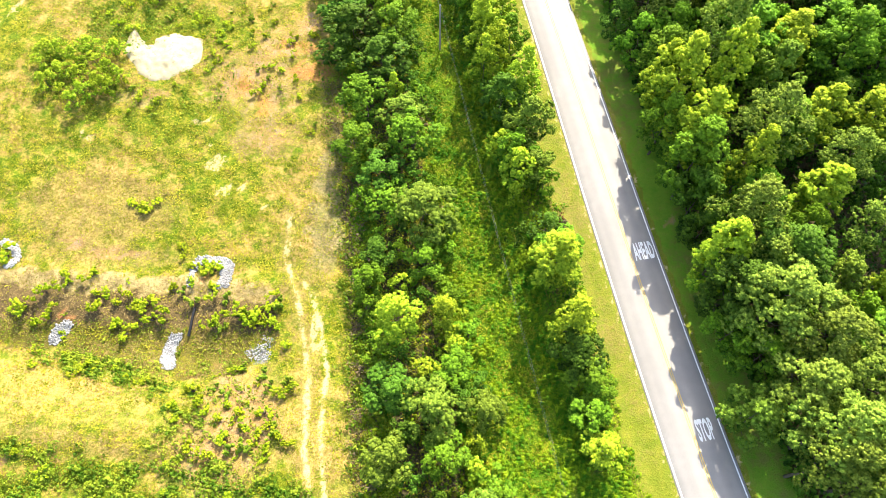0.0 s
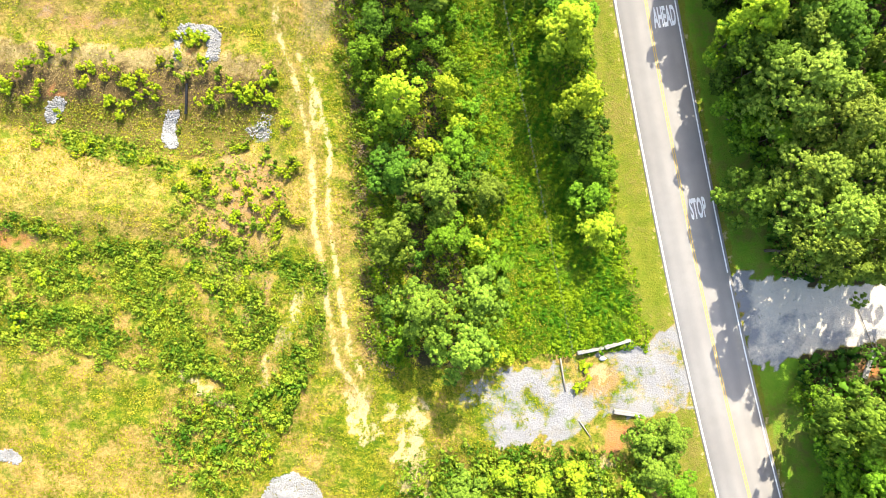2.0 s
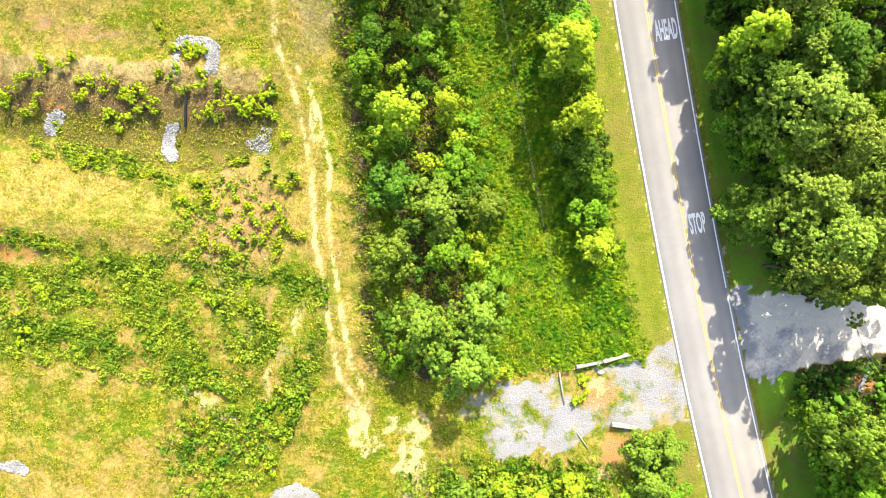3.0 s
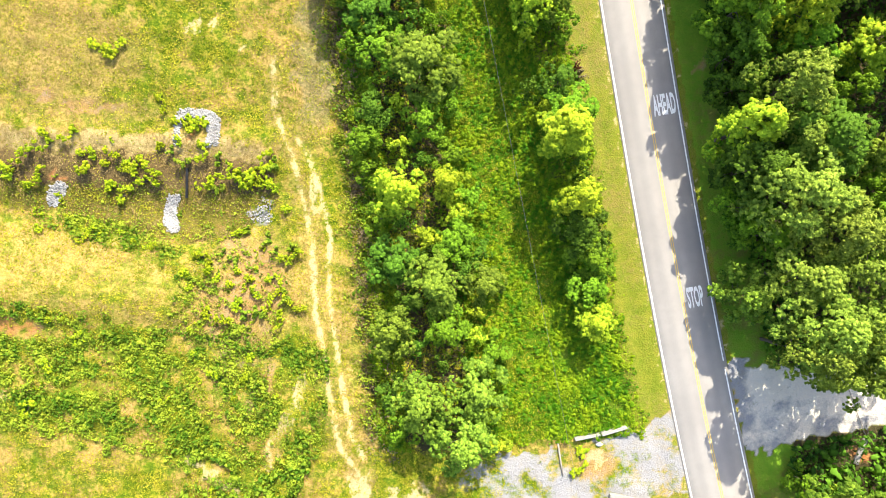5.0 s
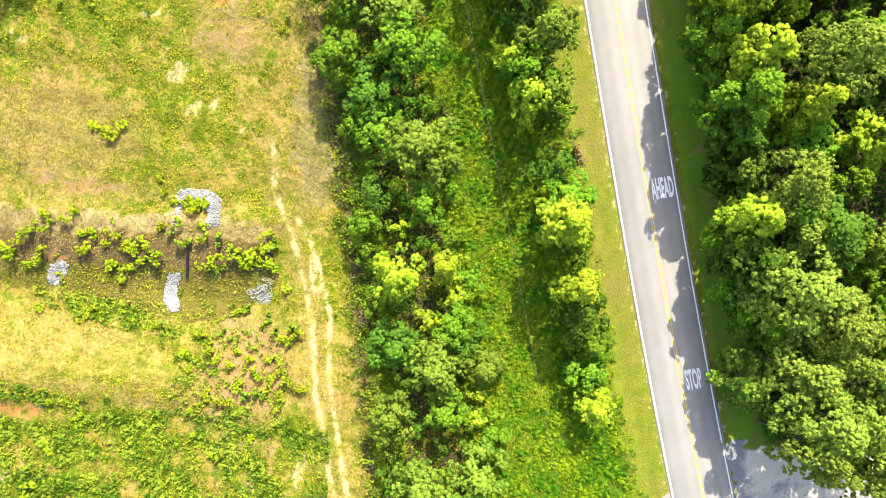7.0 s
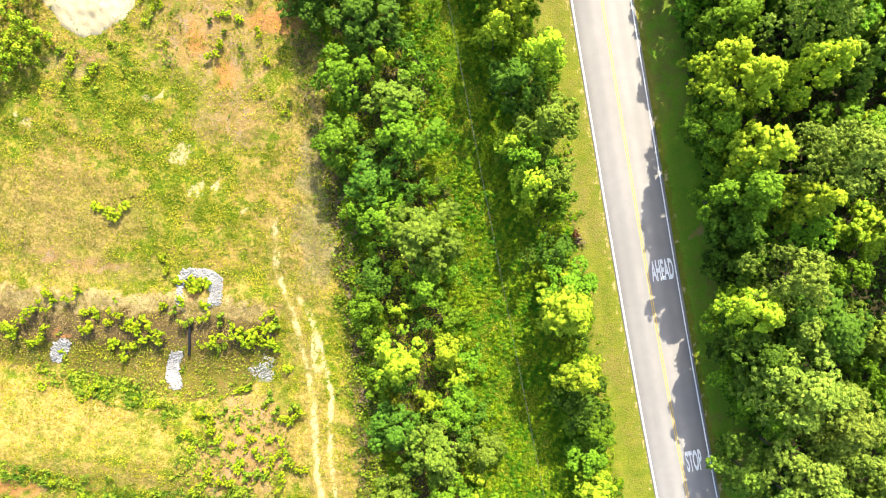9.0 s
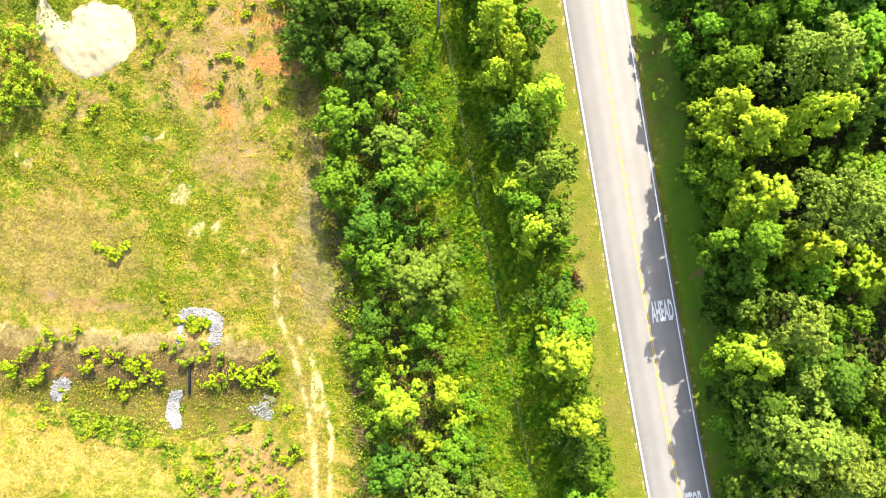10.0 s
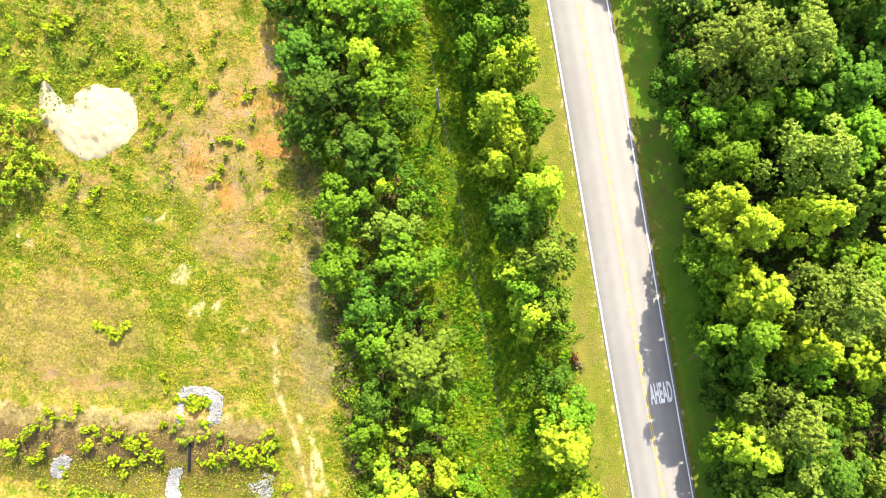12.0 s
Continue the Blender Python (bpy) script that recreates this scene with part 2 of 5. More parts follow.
def asphalt_material():
    m, nt, b = material("aged_asphalt", 0.85, 0.3)
    big, mid, grain = tex(nt, 0.12, 3), tex(nt, 0.9, 4), tex(nt, 22, 2, 0.8)
    c = mixc(nt, ramp(nt, big, 0.35, 0.65), (0.232, 0.218, 0.208), (0.270, 0.255, 0.242))
    c = mixc(nt, ramp(nt, mid, 0.45, 0.75, 0.0, 0.4), c, (0.206, 0.194, 0.185))
    c = mixc(nt, ramp(nt, grain, 0.3, 0.7, 0.0, 0.45), c, (0.182, 0.172, 0.164))
    across = nt.nodes.new("ShaderNodeAttribute")
    across.attribute_name = "across"
    lane = calc(nt, "ABSOLUTE", across.outputs["Fac"])
    off = calc(nt, "ABSOLUTE", calc(nt, "SUBTRACT", calc(nt, "ABSOLUTE", calc(nt, "SUBTRACT", lane, 1.85)), 0.8))
    worn = calc(nt, "MULTIPLY", ramp(nt, off, 0.15, 0.6, 1.0, 0.0), ramp(nt, tex(nt, 0.25, 4), 0.3, 0.7, 0.25, 0.8))
    c = mixc(nt, worn, c, mixc(nt, 1.0, c, (1.16, 1.15, 1.13), "MULTIPLY"))
    c = mixc(nt, ramp(nt, lane, 3.5, 3.8, 0.0, 0.5), c, (0.22, 0.20, 0.17))
    nt.links.new(c, b.inputs["Base Color"])
    bump(nt, b, grain, 0.4, 0.006)
    return m


def sand_material():
    m, nt, b = material("pale_sand", 0.95, 0.1)
    mid, fine = tex(nt, 0.8, 5, 0.65), tex(nt, 3.2, 4, 0.7)
    c = mixc(nt, ramp(nt, mid, 0.35, 0.65), (0.33, 0.275, 0.165), (0.42, 0.365, 0.24))
    c = mixc(nt, ramp(nt, calc(nt, "MULTIPLY", fine, mid), 0.29, 0.38, 0.0, 0.6), c, (0.200, 0.135, 0.065))
    nt.links.new(c, b.inputs["Base Color"])
    bump(nt, b, fine, 0.6, 0.08)
    return m


GROUND, ASPHALT, SAND = ground_material(), asphalt_material(), sand_material()


# ---- mesh helpers ----
def mesh_from(name, verts, faces, mat):
    """A mesh from arrays: faces is (n, 3) or (n, 4)."""
    me = bpy.data.meshes.new(name)
    verts, faces = np.asarray(verts, np.float32), np.asarray(faces, np.int32)
    n, k = faces.shape
    me.vertices.add(len(verts))
    me.vertices.foreach_set("co", verts.ravel())
    me.loops.add(n * k)
    me.loops.foreach_set("vertex_index", faces.ravel())
    me.polygons.add(n)
    me.polygons.foreach_set("loop_start", np.arange(0, n * k, k, dtype=np.int32))
    me.update(calc_edges=True)
    me.materials.append(mat)
    return me


def toned(me, tones):
    """Gives each corner of a foliage mesh its tone, 0 dark to 1 light."""
    at = me.attributes.new("tone", "FLOAT", "POINT")
    at.data.foreach_set("value", np.asarray(tones, np.float32))
    me.polygons.foreach_set("use_smooth", np.ones(len(me.polygons), bool))
    return me


def child(name, me, parent, label=""):
    ob = new(name, me)
    ob.parent = parent
    if label:
        tagged(ob, label)
    return ob


def part(name, bm, mat, parent, label=""):
    me = bpy.data.meshes.new(name)
    bm.to_mesh(me)
    bm.free()
    me.materials.append(mat)
    return child(name, me, parent, label)


def empty(name, m, label, category, group=""):
    ob = new(name)
    ob.empty_display_size = 0.2
    ob.matrix_basis = m
    return tagged(ob, label, category, group)


def leaves(points, normals, size, r, stretch=1.5, fold=0.25):
    """Tilted leaf blades, three corners each, lying about square to their normals."""
    n = len(points)
    normals = normals / np.linalg.norm(normals, axis=1, keepdims=True)
    a = r.normal(size=(n, 3))
    a -= (a * normals).sum(1, keepdims=True) * normals
    a /= np.linalg.norm(a, axis=1, keepdims=True)
    b = np.cross(normals, a)
    s = np.asarray(size).reshape(-1, 1)
    v = np.empty((n, 3, 3))
    v[:, 0] = points - a * s * 0.45 * stretch + b * s * 0.5 - normals * s * fold * 0.5
    v[:, 1] = points + a * s * 0.55 * stretch
    v[:, 2] = points - a * s * 0.45 * stretch - b * s * 0.5 - normals * s * fold * 0.5
    return v.reshape(-1, 3), np.arange(n * 3).reshape(n, 3)


def clumps(centres, radius, axis, r, sides=6, flat=0.8, ragged=0.25):
    """Small rounded tufts of foliage, each a dented cap over its centre that looks along its axis."""
    n = len(centres)
    axis = axis / np.linalg.norm(axis, axis=1, keepdims=True)
    a = np.cross(axis, r.normal(size=(n, 3)))
    a /= np.linalg.norm(a, axis=1, keepdims=True)
    b = np.cross(axis, a)
    rad = np.asarray(radius)[:, None]
    v = np.empty((n, sides + 1, 3))
    v[:, 0] = centres + axis * rad * flat
    for k in range(sides):
        w = 6.28319 * (k + r.uniform(-0.25, 0.25, (n, 1))) / sides
        d = rad * r.uniform(1 - ragged, 1 + ragged, (n, 1))
        v[:, k + 1] = centres + (a * np.cos(w) + b * np.sin(w)) * d - axis * rad * r.uniform(0.25 - ragged * 0.8, 0.25 + ragged * 0.8, (n, 1))
    ring = np.arange(sides)
    f = np.stack([np.zeros(sides, int), 1 + ring, 1 + (ring + 1) % sides], 1)
    f = (f[None] + (sides + 1) * np.arange(n)[:, None, None]).reshape(-1, 3)
    # shading put into the tone: the cap's top lighter, its rim darker
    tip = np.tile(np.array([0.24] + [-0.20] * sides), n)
    return v.reshape(-1, 3), f, tip


def tube(points, radii, sides=6):
    """A tapered tube along points, as arrays of corners and four-sided faces."""
    pts = [Vector(p) for p in points]
    verts, faces = [], []
    for i, p in enumerate(pts):
        d = (pts[min(i + 1, len(pts) - 1)] - pts[max(i - 1, 0)]).normalized()
        q = d.to_track_quat("Z", "Y")
        for k in range(sides):
            a = 6.28319 * k / sides
            verts.append(p + q @ Vector((math.cos(a) * radii[i], math.sin(a) * radii[i], 0)))
    for i in range(len(pts) - 1):
        for k in range(sides):
            k2 = (k + 1) % sides
            faces.append((i * sides + k, i * sides + k2, (i + 1) * sides + k2, (i + 1) * sides + k))
    return np.array([tuple(v) for v in verts]), np.array(faces)


def join(chunks):
    vs, fs, o = [], [], 0
    for v, f in chunks:
        vs.append(v)
        fs.append(f + o)
        o += len(v)
    return np.concatenate(vs), np.concatenate(fs)


# ---- plan of the ground cover ----
RUT_W = [(-20.9, 33.3), (-20.5, 27.1), (-19.3, 24.3), (-17.7, 20.3), (-16.8, 16.9), (-15.2, 11.5), (-14.3, 3.4), (-12.5, -3.2), (-11.5, -8.5), (-10.3, -13.1), (-7.4, -16.6)]
RUT_E = [(-17.8, 24.0), (-16.1, 21.7), (-14.4, 17.0), (-13.0, 12.3), (-13.0, 8.3), (-12.4, 3.5), (-11.0, -3.1), (-9.7, -8.4), (-9.0, -11.7), (-7.2, -14.3)]
DRIVE_W = [(29.4, -5.8), (26.5, -8.2), (23.9, -9.2), (16.2, -11.6), (9.0, -12.9), (3.8, -15.5), (2.1, -19.5), (8.8, -21.8), (16.6, -20.1), (21.7, -17.5), (31.2, -15.9)]
DRIVE_E = [(34.6, -0.6), (37.0, -0.2), (43.9, -0.6), (54.0, -0.4), (56.0, -6.5), (50.0, -7.6), (45.6, -8.9), (41.0, -10.2), (38.2, -11.6)]
BANK_T = [(-90, 23.0), (-53.7, 22.9), (-43.4, 22.7), (-33.1, 23.0), (-26.2, 22.6), (-20.7, 22.0)]
BANK = [(-90, 22.4), (-53.7, 22.2), (-33.1, 22.2), (-20.7, 21.4), (-19.9, 16.1), (-24.6, 11.6), (-31.4, 10.6), (-39.9, 11.9), (-46.9, 13.7), (-90, 15)]


# rip-rap: outline of each area, stones in it, label
RIP = [
    ([(-32.5, 22.2), (-32.8, 25.4), (-32.3, 26.5), (-30.8, 26.9), (-28.9, 26.8), (-27.5, 26.2), (-27.1, 25.2), (-27.3, 22.5), (-28.8, 22.3), (-28.5, 23.8), (-28.9, 25.4), (-30.5, 25.9), (-31.8, 25.5), (-32.0, 24.3), (-31.9, 22.5)], 1500, "horseshoe of pale rip-rap rocks round a drain inlet"),
    ([(-32.3, 16.5), (-33.5, 16.1), (-34.1, 14.6), (-34.2, 13.0), (-33.3, 11.8), (-32.2, 11.6), (-31.9, 12.2), (-32.6, 13.5), (-32.7, 14.9), (-32.0, 15.9)], 900, "crescent of pale rip-rap rocks below a drain pipe"),
    ([(-47.0, 17.3), (-48.2, 16.5), (-48.9, 15.3), (-48.6, 14.1), (-47.6, 14.2), (-46.6, 15.6), (-46.1, 16.9)], 620, "small heap of pale rip-rap rocks in the basin"),
    ([(-24.0, 14.9), (-22.6, 14.6), (-21.7, 16.6), (-20.3, 16.2), (-20.6, 13.4), (-23.4, 13.6)], 150, "scattered grey rocks at the end of the basin"),
    ([(-18.4, -29.5), (-17.8, -28.2), (-17.0, -26.8), (-14.6, -25.8), (-12.3, -27.0), (-11.1, -28.5), (-11.4, -29.8)], 2600, "apron of pale rip-rap rocks in the grass"),
    ([(-52.0, -25.2), (-49.4, -25.3), (-47.7, -24.9), (-46.3, -25.9), (-46.7, -26.6), (-49.4, -26.1), (-52.0, -26.0)], 700, "strip of pale rip-rap rocks in the grass"),
    ([(-58.9, 27.0), (-58.3, 27.8), (-56.4, 27.1), (-55.2, 25.2), (-56.2, 23.3), (-57.0, 23.8), (-56.1, 25.1), (-57.0, 26.3)], 700, "horseshoe of pale rip-rap rocks round a shrub"),
]


def rocks_near(x, y):
    """1 on the rip-rap and along the drain pipe, 0 away from them."""
    k = np.zeros(np.shape(x))
    for pts, n, label in RIP[:3] + RIP[4:]:
        k = np.maximum(k, np.maximum(in_poly(x, y, pts), smooth(0.35, 0.1, near_line(x, y, pts + pts[:1]))))
    return np.maximum(k, smooth(0.7, 0.35, near_line(x, y, [(-31.0, 19.8), (-31.2, 15.8)])))


MOUND = [(-49.4, 63.1), (-50.0, 61.3), (-49.8, 59.2), (-48.6, 57.0), (-46.7, 55.3), (-44.1, 53.8), (-42.0, 54.4), (-39.4, 56.1), (-38.1, 57.7), (-38.0, 60.0), (-39.0, 61.8), (-40.7, 62.6), (-42.7, 63.0), (-44.6, 62.6), (-45.6, 61.7), (-45.8, 60.5), (-46.9, 60.3), (-47.4, 61.1), (-48.2, 62.2)]
TRAIL = [(-15.3, -4.7), (-15.6, -7.4), (-16.8, -10.4), (-18.3, -12.5), (-18.7, -15.5)]
WEEDS = [(-62, 0.5), (-50.5, 2.2), (-41.3, 2.3), (-34.5, 0.6), (-28.0, -1.2), (-25.5, 1.0), (-20.0, 0.5), (-13.5, -1.0), (-12.1, -6.9), (-12.8, -12.1), (-15.1, -16.1), (-18.0, -21.1), (-21.5, -18.7), (-24.3, -16.0), (-30.9, -16.3), (-37.6, -14.7), (-45.7, -12.5), (-62, -9.5)]


def weed_zone(x, y):
    """Where tall weeds grow."""
    wx, wy = x + 1.0 * wobble(x, y, 3.5, 37) + 1.8 * wobble(x, y, 9.0, 27), y + 1.0 * wobble(x, y, 3.5, 38) + 1.2 * wobble(x, y, 9.0, 28)
    k = 0.95 * in_poly(wx, wy, WEEDS) * (0.12 + 0.88 * smooth(-0.6, -0.05, wobble(x, y, 6, 39) + 0.55 * wobble(x, y, 2.2, 40))) * (1 - blob(x, y, -49.5, -0.5, 3.4, 1.3)) * (1 - 0.85 * smooth(1.6, 0.5, near_line(x, y, TRAIL))) + 0.4 * blob(x, y, -24, 5, 6, 6) * (wobble(x, y, 2.0, 44) > 0.1) + 0.8 * blob(wx, wy, -29, 4.5, 1.5, 4.8, 14) * smooth(-0.2, 0.2, wobble(x, y, 2.5, 29)) + blob(x, y, -24, -23, 6, 5) * (0.15 + 0.85 * smooth(-0.2, 0.25, wobble(x, y, 2.4, 52))) + 0.9 * blob(x, y, 14, -26, 15, 4.2) + blob(x, y, -41, 11.3, 9, 1.4, -12) + 0.20 * in_poly(x, y, BANK) * smooth(18.0, 16.5, y)
    north = smooth(40, 46, y) * smooth(-18.5, -21, x) * smooth(-58, -52, x) * (0.22 + 0.78 * smooth(-31, -36, x))
    k = k + 0.6 * north * smooth(0.15, 0.45, wobble(x, y, 4.5, 47) + 0.4 * wobble(x, y, 1.6, 48)) * (1 - blob(x, y, -44.5, 58.5, 6.2, 5.2))
    k = k + 0.6 * blob(x, y, -50, 68, 9, 9) + 0.8 * blob(x, y, 46.5, -14, 4, 2.4) + 0.5 * blob(x, y, -47, -10, 8, 2.5)
    k = k * (1 - blob(x, y, 51.2, -9.8, 2.4, 2.6)) * (1 - in_poly(x, y, DRIVE_W)) * (1 - in_poly(x, y, DRIVE_E))
    return np.clip(k, 0, 1) * (1 - rocks_near(x, y))


def cover(x, y):
    """How much of each kind of ground there is at x, y: 0 to 1."""
    u = x - road_x(y)
    m = {}
    wx, wy = x, y
    x = x + 0.55 * wobble(wx, wy, 3.0, 61) + 0.25 * wobble(wx, wy, 1.2, 62)
    y = y + 0.55 * wobble(wx, wy, 3.0, 63) + 0.25 * wobble(wx, wy, 1.2, 64)
    soil = np.zeros_like(x)
    for q in ((-32.1, 54.7, 2.2, 3.2), (-21.6, 56.8, 3.2, 2.0), (-26.4, 50.2, 1.4, 2.4), (-31.3, 52.7, 2.0, 2.2), (-27.5, 60.5, 3.0, 1.4),
              (-22.5, 66.0, 2.2, 2.5), (-29.0, 55.0, 7.5, 6.5, 0, 0.8), (-24.5, 62.0, 5.0, 4.5, 0, 0.8), (-26.0, 45.5, 5.0, 4.0, 0, 0.8), (-21.5, 6.5, 3.6, 4.6), (-24.0, 9.5, 2.5, 1.6), (-23.5, 3.0, 5.0, 7.5, 0, 0.8), (-19.2, -5.0, 1.0, 2.2), (-21.5, -8.5, 0.8, 2.0), (-49.5, -0.3, 3.2, 0.9), (-47.0, 17.6, 1.6, 0.6), (20.6, -13.6, 2.2, 2.0),
              (22.4, -19.6, 1.3, 2.2), (-25.0, -5.5, 1.2, 1.8), (-43.0, 26.4, 4.5, 0.9), (-50.0, 28.0, 3.0, 0.8), (51.0, -10.2, 1.6, 1.0), (30.2, 34.5, 0.5, 0.8), (-43.5, 51.5, 3.0, 0.8)):
        soil = np.maximum(soil, blob(x, y, *q) * (0.9 if len(q) < 6 else 0.8))
    m["orange"] = np.maximum.reduce([blob(x, y, *q) for q in ((-30.6, 23.6, 1.0, 0.9), (-19.4, 59.0, 2.0, 4.8), (-23.6, 61.6, 3.0, 0.9), (-27.2, 50.4, 0.9, 2.4), (-30.8, 54.2, 1.0, 1.8), (-50.5, -0.4, 3.6, 1.2), (-47.0, 17.6, 1.6, 0.7), (22.4, -19.6, 1.3, 2.2), (-21.6, 57.0, 3.0, 1.6), (51.5, -10.6, 1.6, 1.0))]) * 0.72
    m["soil"] = np.maximum(soil, m["orange"])
    rx, ry = wx + 0.12 * wobble(wx, wy, 2.0, 66), wy
    pale = np.maximum(smooth(0.8, 0.05, near_line(rx, ry, RUT_W)), smooth(0.8, 0.05, near_line(rx, ry, RUT_E))) * (0.76 + 0.2 * wobble(wx, wy, 5, 67) + 0.22 * wobble(wx, wy, 1.3, 53))
    for q in ((-15.2, 17.5, 0.8, 2.4, 12), (-0.6, -24.6, 1.4, 3.2, -20), (0.9, -28.5, 0.9, 3.0),
              (-35.8, 47.1, 0.9, 0.5), (-51.3, 43.6, 2.2, 0.5, -25), (-30.5, 36.8, 0.9, 0.8), (-27.8, 37.3, 0.5, 1.2), (-24.2, 34.1, 0.8, 0.7), (-32.3, 40.8, 1.4, 1.6), (-33.6, 43.5, 0.7, 0.5),
              (-15.7, -7.0, 0.5, 1.4), (-27.7, -15.9, 1.2, 0.6, -30), (20.2, -12.6, 1.4, 1.2), (21.0, -22.8, 1.2, 1.0),
              (36.2, -2.6, 0.7, 1.2), (37.2, -4.6, 0.6, 1.0), (-51.0, -8.8, 1.6, 0.8)):
        pale = np.maximum(pale, blob(x, y, *q) * 0.8)
    for q in ((-7.6, -18.2, 1.3, 2.6), (-6.6, -20.6, 1.8, 1.4), (-0.6, -19.0, 1.6, 2.2), (-2.6, -18.2, 2.4, 0.9), (-0.8, -22.5, 1.2, 3.4, -12), (-2.6, -22.0, 0.6, 2.6, -8)):
        pale = np.maximum(pale, blob(x, y, *q) * (0.82 + 0.36 * wobble(x, y, 1.8, 69)))
    pale = np.maximum(pale, 0.8 * smooth(0.7, 0.2, near_line(x, y, [(-70.5, 63.4), (-69.4, 66.0), (-68.8, 68.4)])))
    pale = np.maximum(pale, smooth(1.0, 0.3, near_line(x, y, [(-28.0, -15.4), (-26.5, -16.5), (-23.5, -18.5), (-21.1, -19.9), (-18.9, -21.6)])) * 0.75)
    pale = np.maximum(pale, 0.62 * smooth(1.5, 0.2, near_line(x, y, TRAIL)))
    pale = np.maximum(pale, 0.8 * smooth(0.35, 0.1, np.abs(u - 4.15)) * smooth(0.1, 0.5, wobble(x, y, 6, 11)))
    pale = np.maximum(pale, 0.55 * smooth(0.5, 0.1, np.abs(u + 4.05)))
    m["pale"] = pale
    dry = 0.7 * blob(x, y, -47, 33, 11, 5.5) + 0.45 * blob(x, y, -44, 26, 12, 2) + 0.62 * smooth(2.8, 1.2, np.abs(x + 16.4 + 0.04 * (y - 30))) * smooth(18, 26, y) * smooth(66, 50, y)
    dry = np.maximum(dry, 1.1 * smooth(1.1, 0.4, near_line(x, y, BANK_T)))
    dry = np.maximum(dry, 0.36 * blob(x, y, -42, 7, 14, 3.4, -8))
    dry = np.maximum(dry, 0.5 * smooth(1.6, 0.6, near_line(x, y, [(-52, 3.0), (-43.3, 2.6), (-37.2, 1.5), (-29.1, 0.4)])))
    dry = np.maximum(dry, 0.45 * smooth(-14, -10, x) * smooth(-5.6, -8, x) * smooth(-16, -8, y) * smooth(24, 8, y))
    dry = np.maximum(dry, 0.55 * smooth(2.4, 0.6, near_line(x, y, RUT_W)))
    dry = np.maximum(dry, 0.6 * blob(x, y, -22.5, 5.5, 6.0, 8.0))
    m["dry"] = dry
    m["thatch"] = 0.75 * smooth(2.6, 1.2, np.abs(x + 15.6 + 0.06 * (y - 30) + 0.8 * wobble(x, y, 6, 70))) * smooth(22, 28, y) * smooth(56, 46, y)
    m["thatch"] = np.maximum(m["thatch"], 0.5 * np.maximum(blob(x, y, -25.5, 52.5, 2.5, 3.0), blob(x, y, -46, 50.5, 5.0, 1.6)))
    m["bank"] = 0.8 * in_poly(x, y, BANK).astype(float)
    m["basin"] = 0.8 * in_poly(x, y, BANK) * smooth(17.6, 16.6, y)
    m["crest"] = 0.95 * smooth(1.7, 0.7, near_line(x, y + 0.5, BANK_T)) * smooth(-20.5, -22.5, x)
    m["mown"] = np.maximum(smooth(3.4, 3.6, u) * smooth(10.0, 8.6, u), smooth(-3.4, -3.6, u) * smooth(-9.6, -7.6, u)) * 0.9
    # east side only: where the brightened grass colour replaces the mown one
    m["verge"] = 0.9 * smooth(4.3, 4.8, u) * smooth(10.6, 9.4, u)
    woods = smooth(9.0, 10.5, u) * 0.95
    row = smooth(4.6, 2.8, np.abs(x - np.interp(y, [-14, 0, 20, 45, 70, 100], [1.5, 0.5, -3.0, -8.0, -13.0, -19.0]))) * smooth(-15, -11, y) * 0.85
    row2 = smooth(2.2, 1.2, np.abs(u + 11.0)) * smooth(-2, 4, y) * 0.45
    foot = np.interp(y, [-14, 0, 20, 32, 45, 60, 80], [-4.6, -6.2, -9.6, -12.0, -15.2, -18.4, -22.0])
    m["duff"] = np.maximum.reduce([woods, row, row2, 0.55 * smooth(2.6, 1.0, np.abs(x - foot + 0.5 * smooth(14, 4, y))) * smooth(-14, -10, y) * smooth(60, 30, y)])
    g = np.maximum(in_poly(x, y, DRIVE_W), in_poly(x, y, DRIVE_E)).astype(float)
    g = g * (1 - 0.75 * np.maximum(blob(x, y, 19.6, -13.0, 3.2, 2.6), 0)) * (1 - 0.7 * blob(x, y, 4.2, -18.8, 3.0, 2.2))
    g = np.maximum(g, 0.75 * blob(x, y, -22, 14.6, 2.2, 1.5))
    m["gravel"] = np.where(x > 32, 0.9 * g, g * (0.72 + 0.3 * wobble(x, y, 5, 65)) * np.where(x < 9, 0.8, 1.0))
    west_edge = np.interp(y, [-14, 0, 20, 45, 70, 100], [-5.0, -6.5, -9.8, -13.8, -19.0, -24.5])
    m["lush"] = 0.9 * smooth(-7.0, -10.0, u) * ((u < -6.8) & (x > west_edge) & (y > -10.5 + 0.12 * (x - 18))).astype(float)
    m["lush"] = np.maximum(m["lush"], 0.5 * weed_zone(x, y) * (m["bank"] < 0.1))
    m["lush"] = m["lush"] * (1 - np.clip(1.1 * row, 0, 1)) * (1 - row2)
    # east drive only: dust plus the brightening painted over its shaded gravel
    m["dust_fill_light"] = (0.6 + 0.4 * wobble(x, y, 4, 68) + 0.5 * smooth(-6.5, -3.0, y)) * in_poly(x, y, DRIVE_E).astype(float) * smooth(36, 39, x)
    for k in ("duff", "verge", "mown", "bank", "basin", "dry", "lush"):
        m[k] = m[k] * (1 - np.clip(m["gravel"] * 1.3, 0, 1))
    return m


# ---- the ground: one sheet, fine near the road, coarse to the horizon ----
def axis(lo, hi, step):
    fine = np.arange(lo, hi + step / 2, step)
    out = np.cumsum(step * 1.35 ** np.arange(1, 27))
    return np.concatenate([(lo - out)[::-1], fine, hi + out])


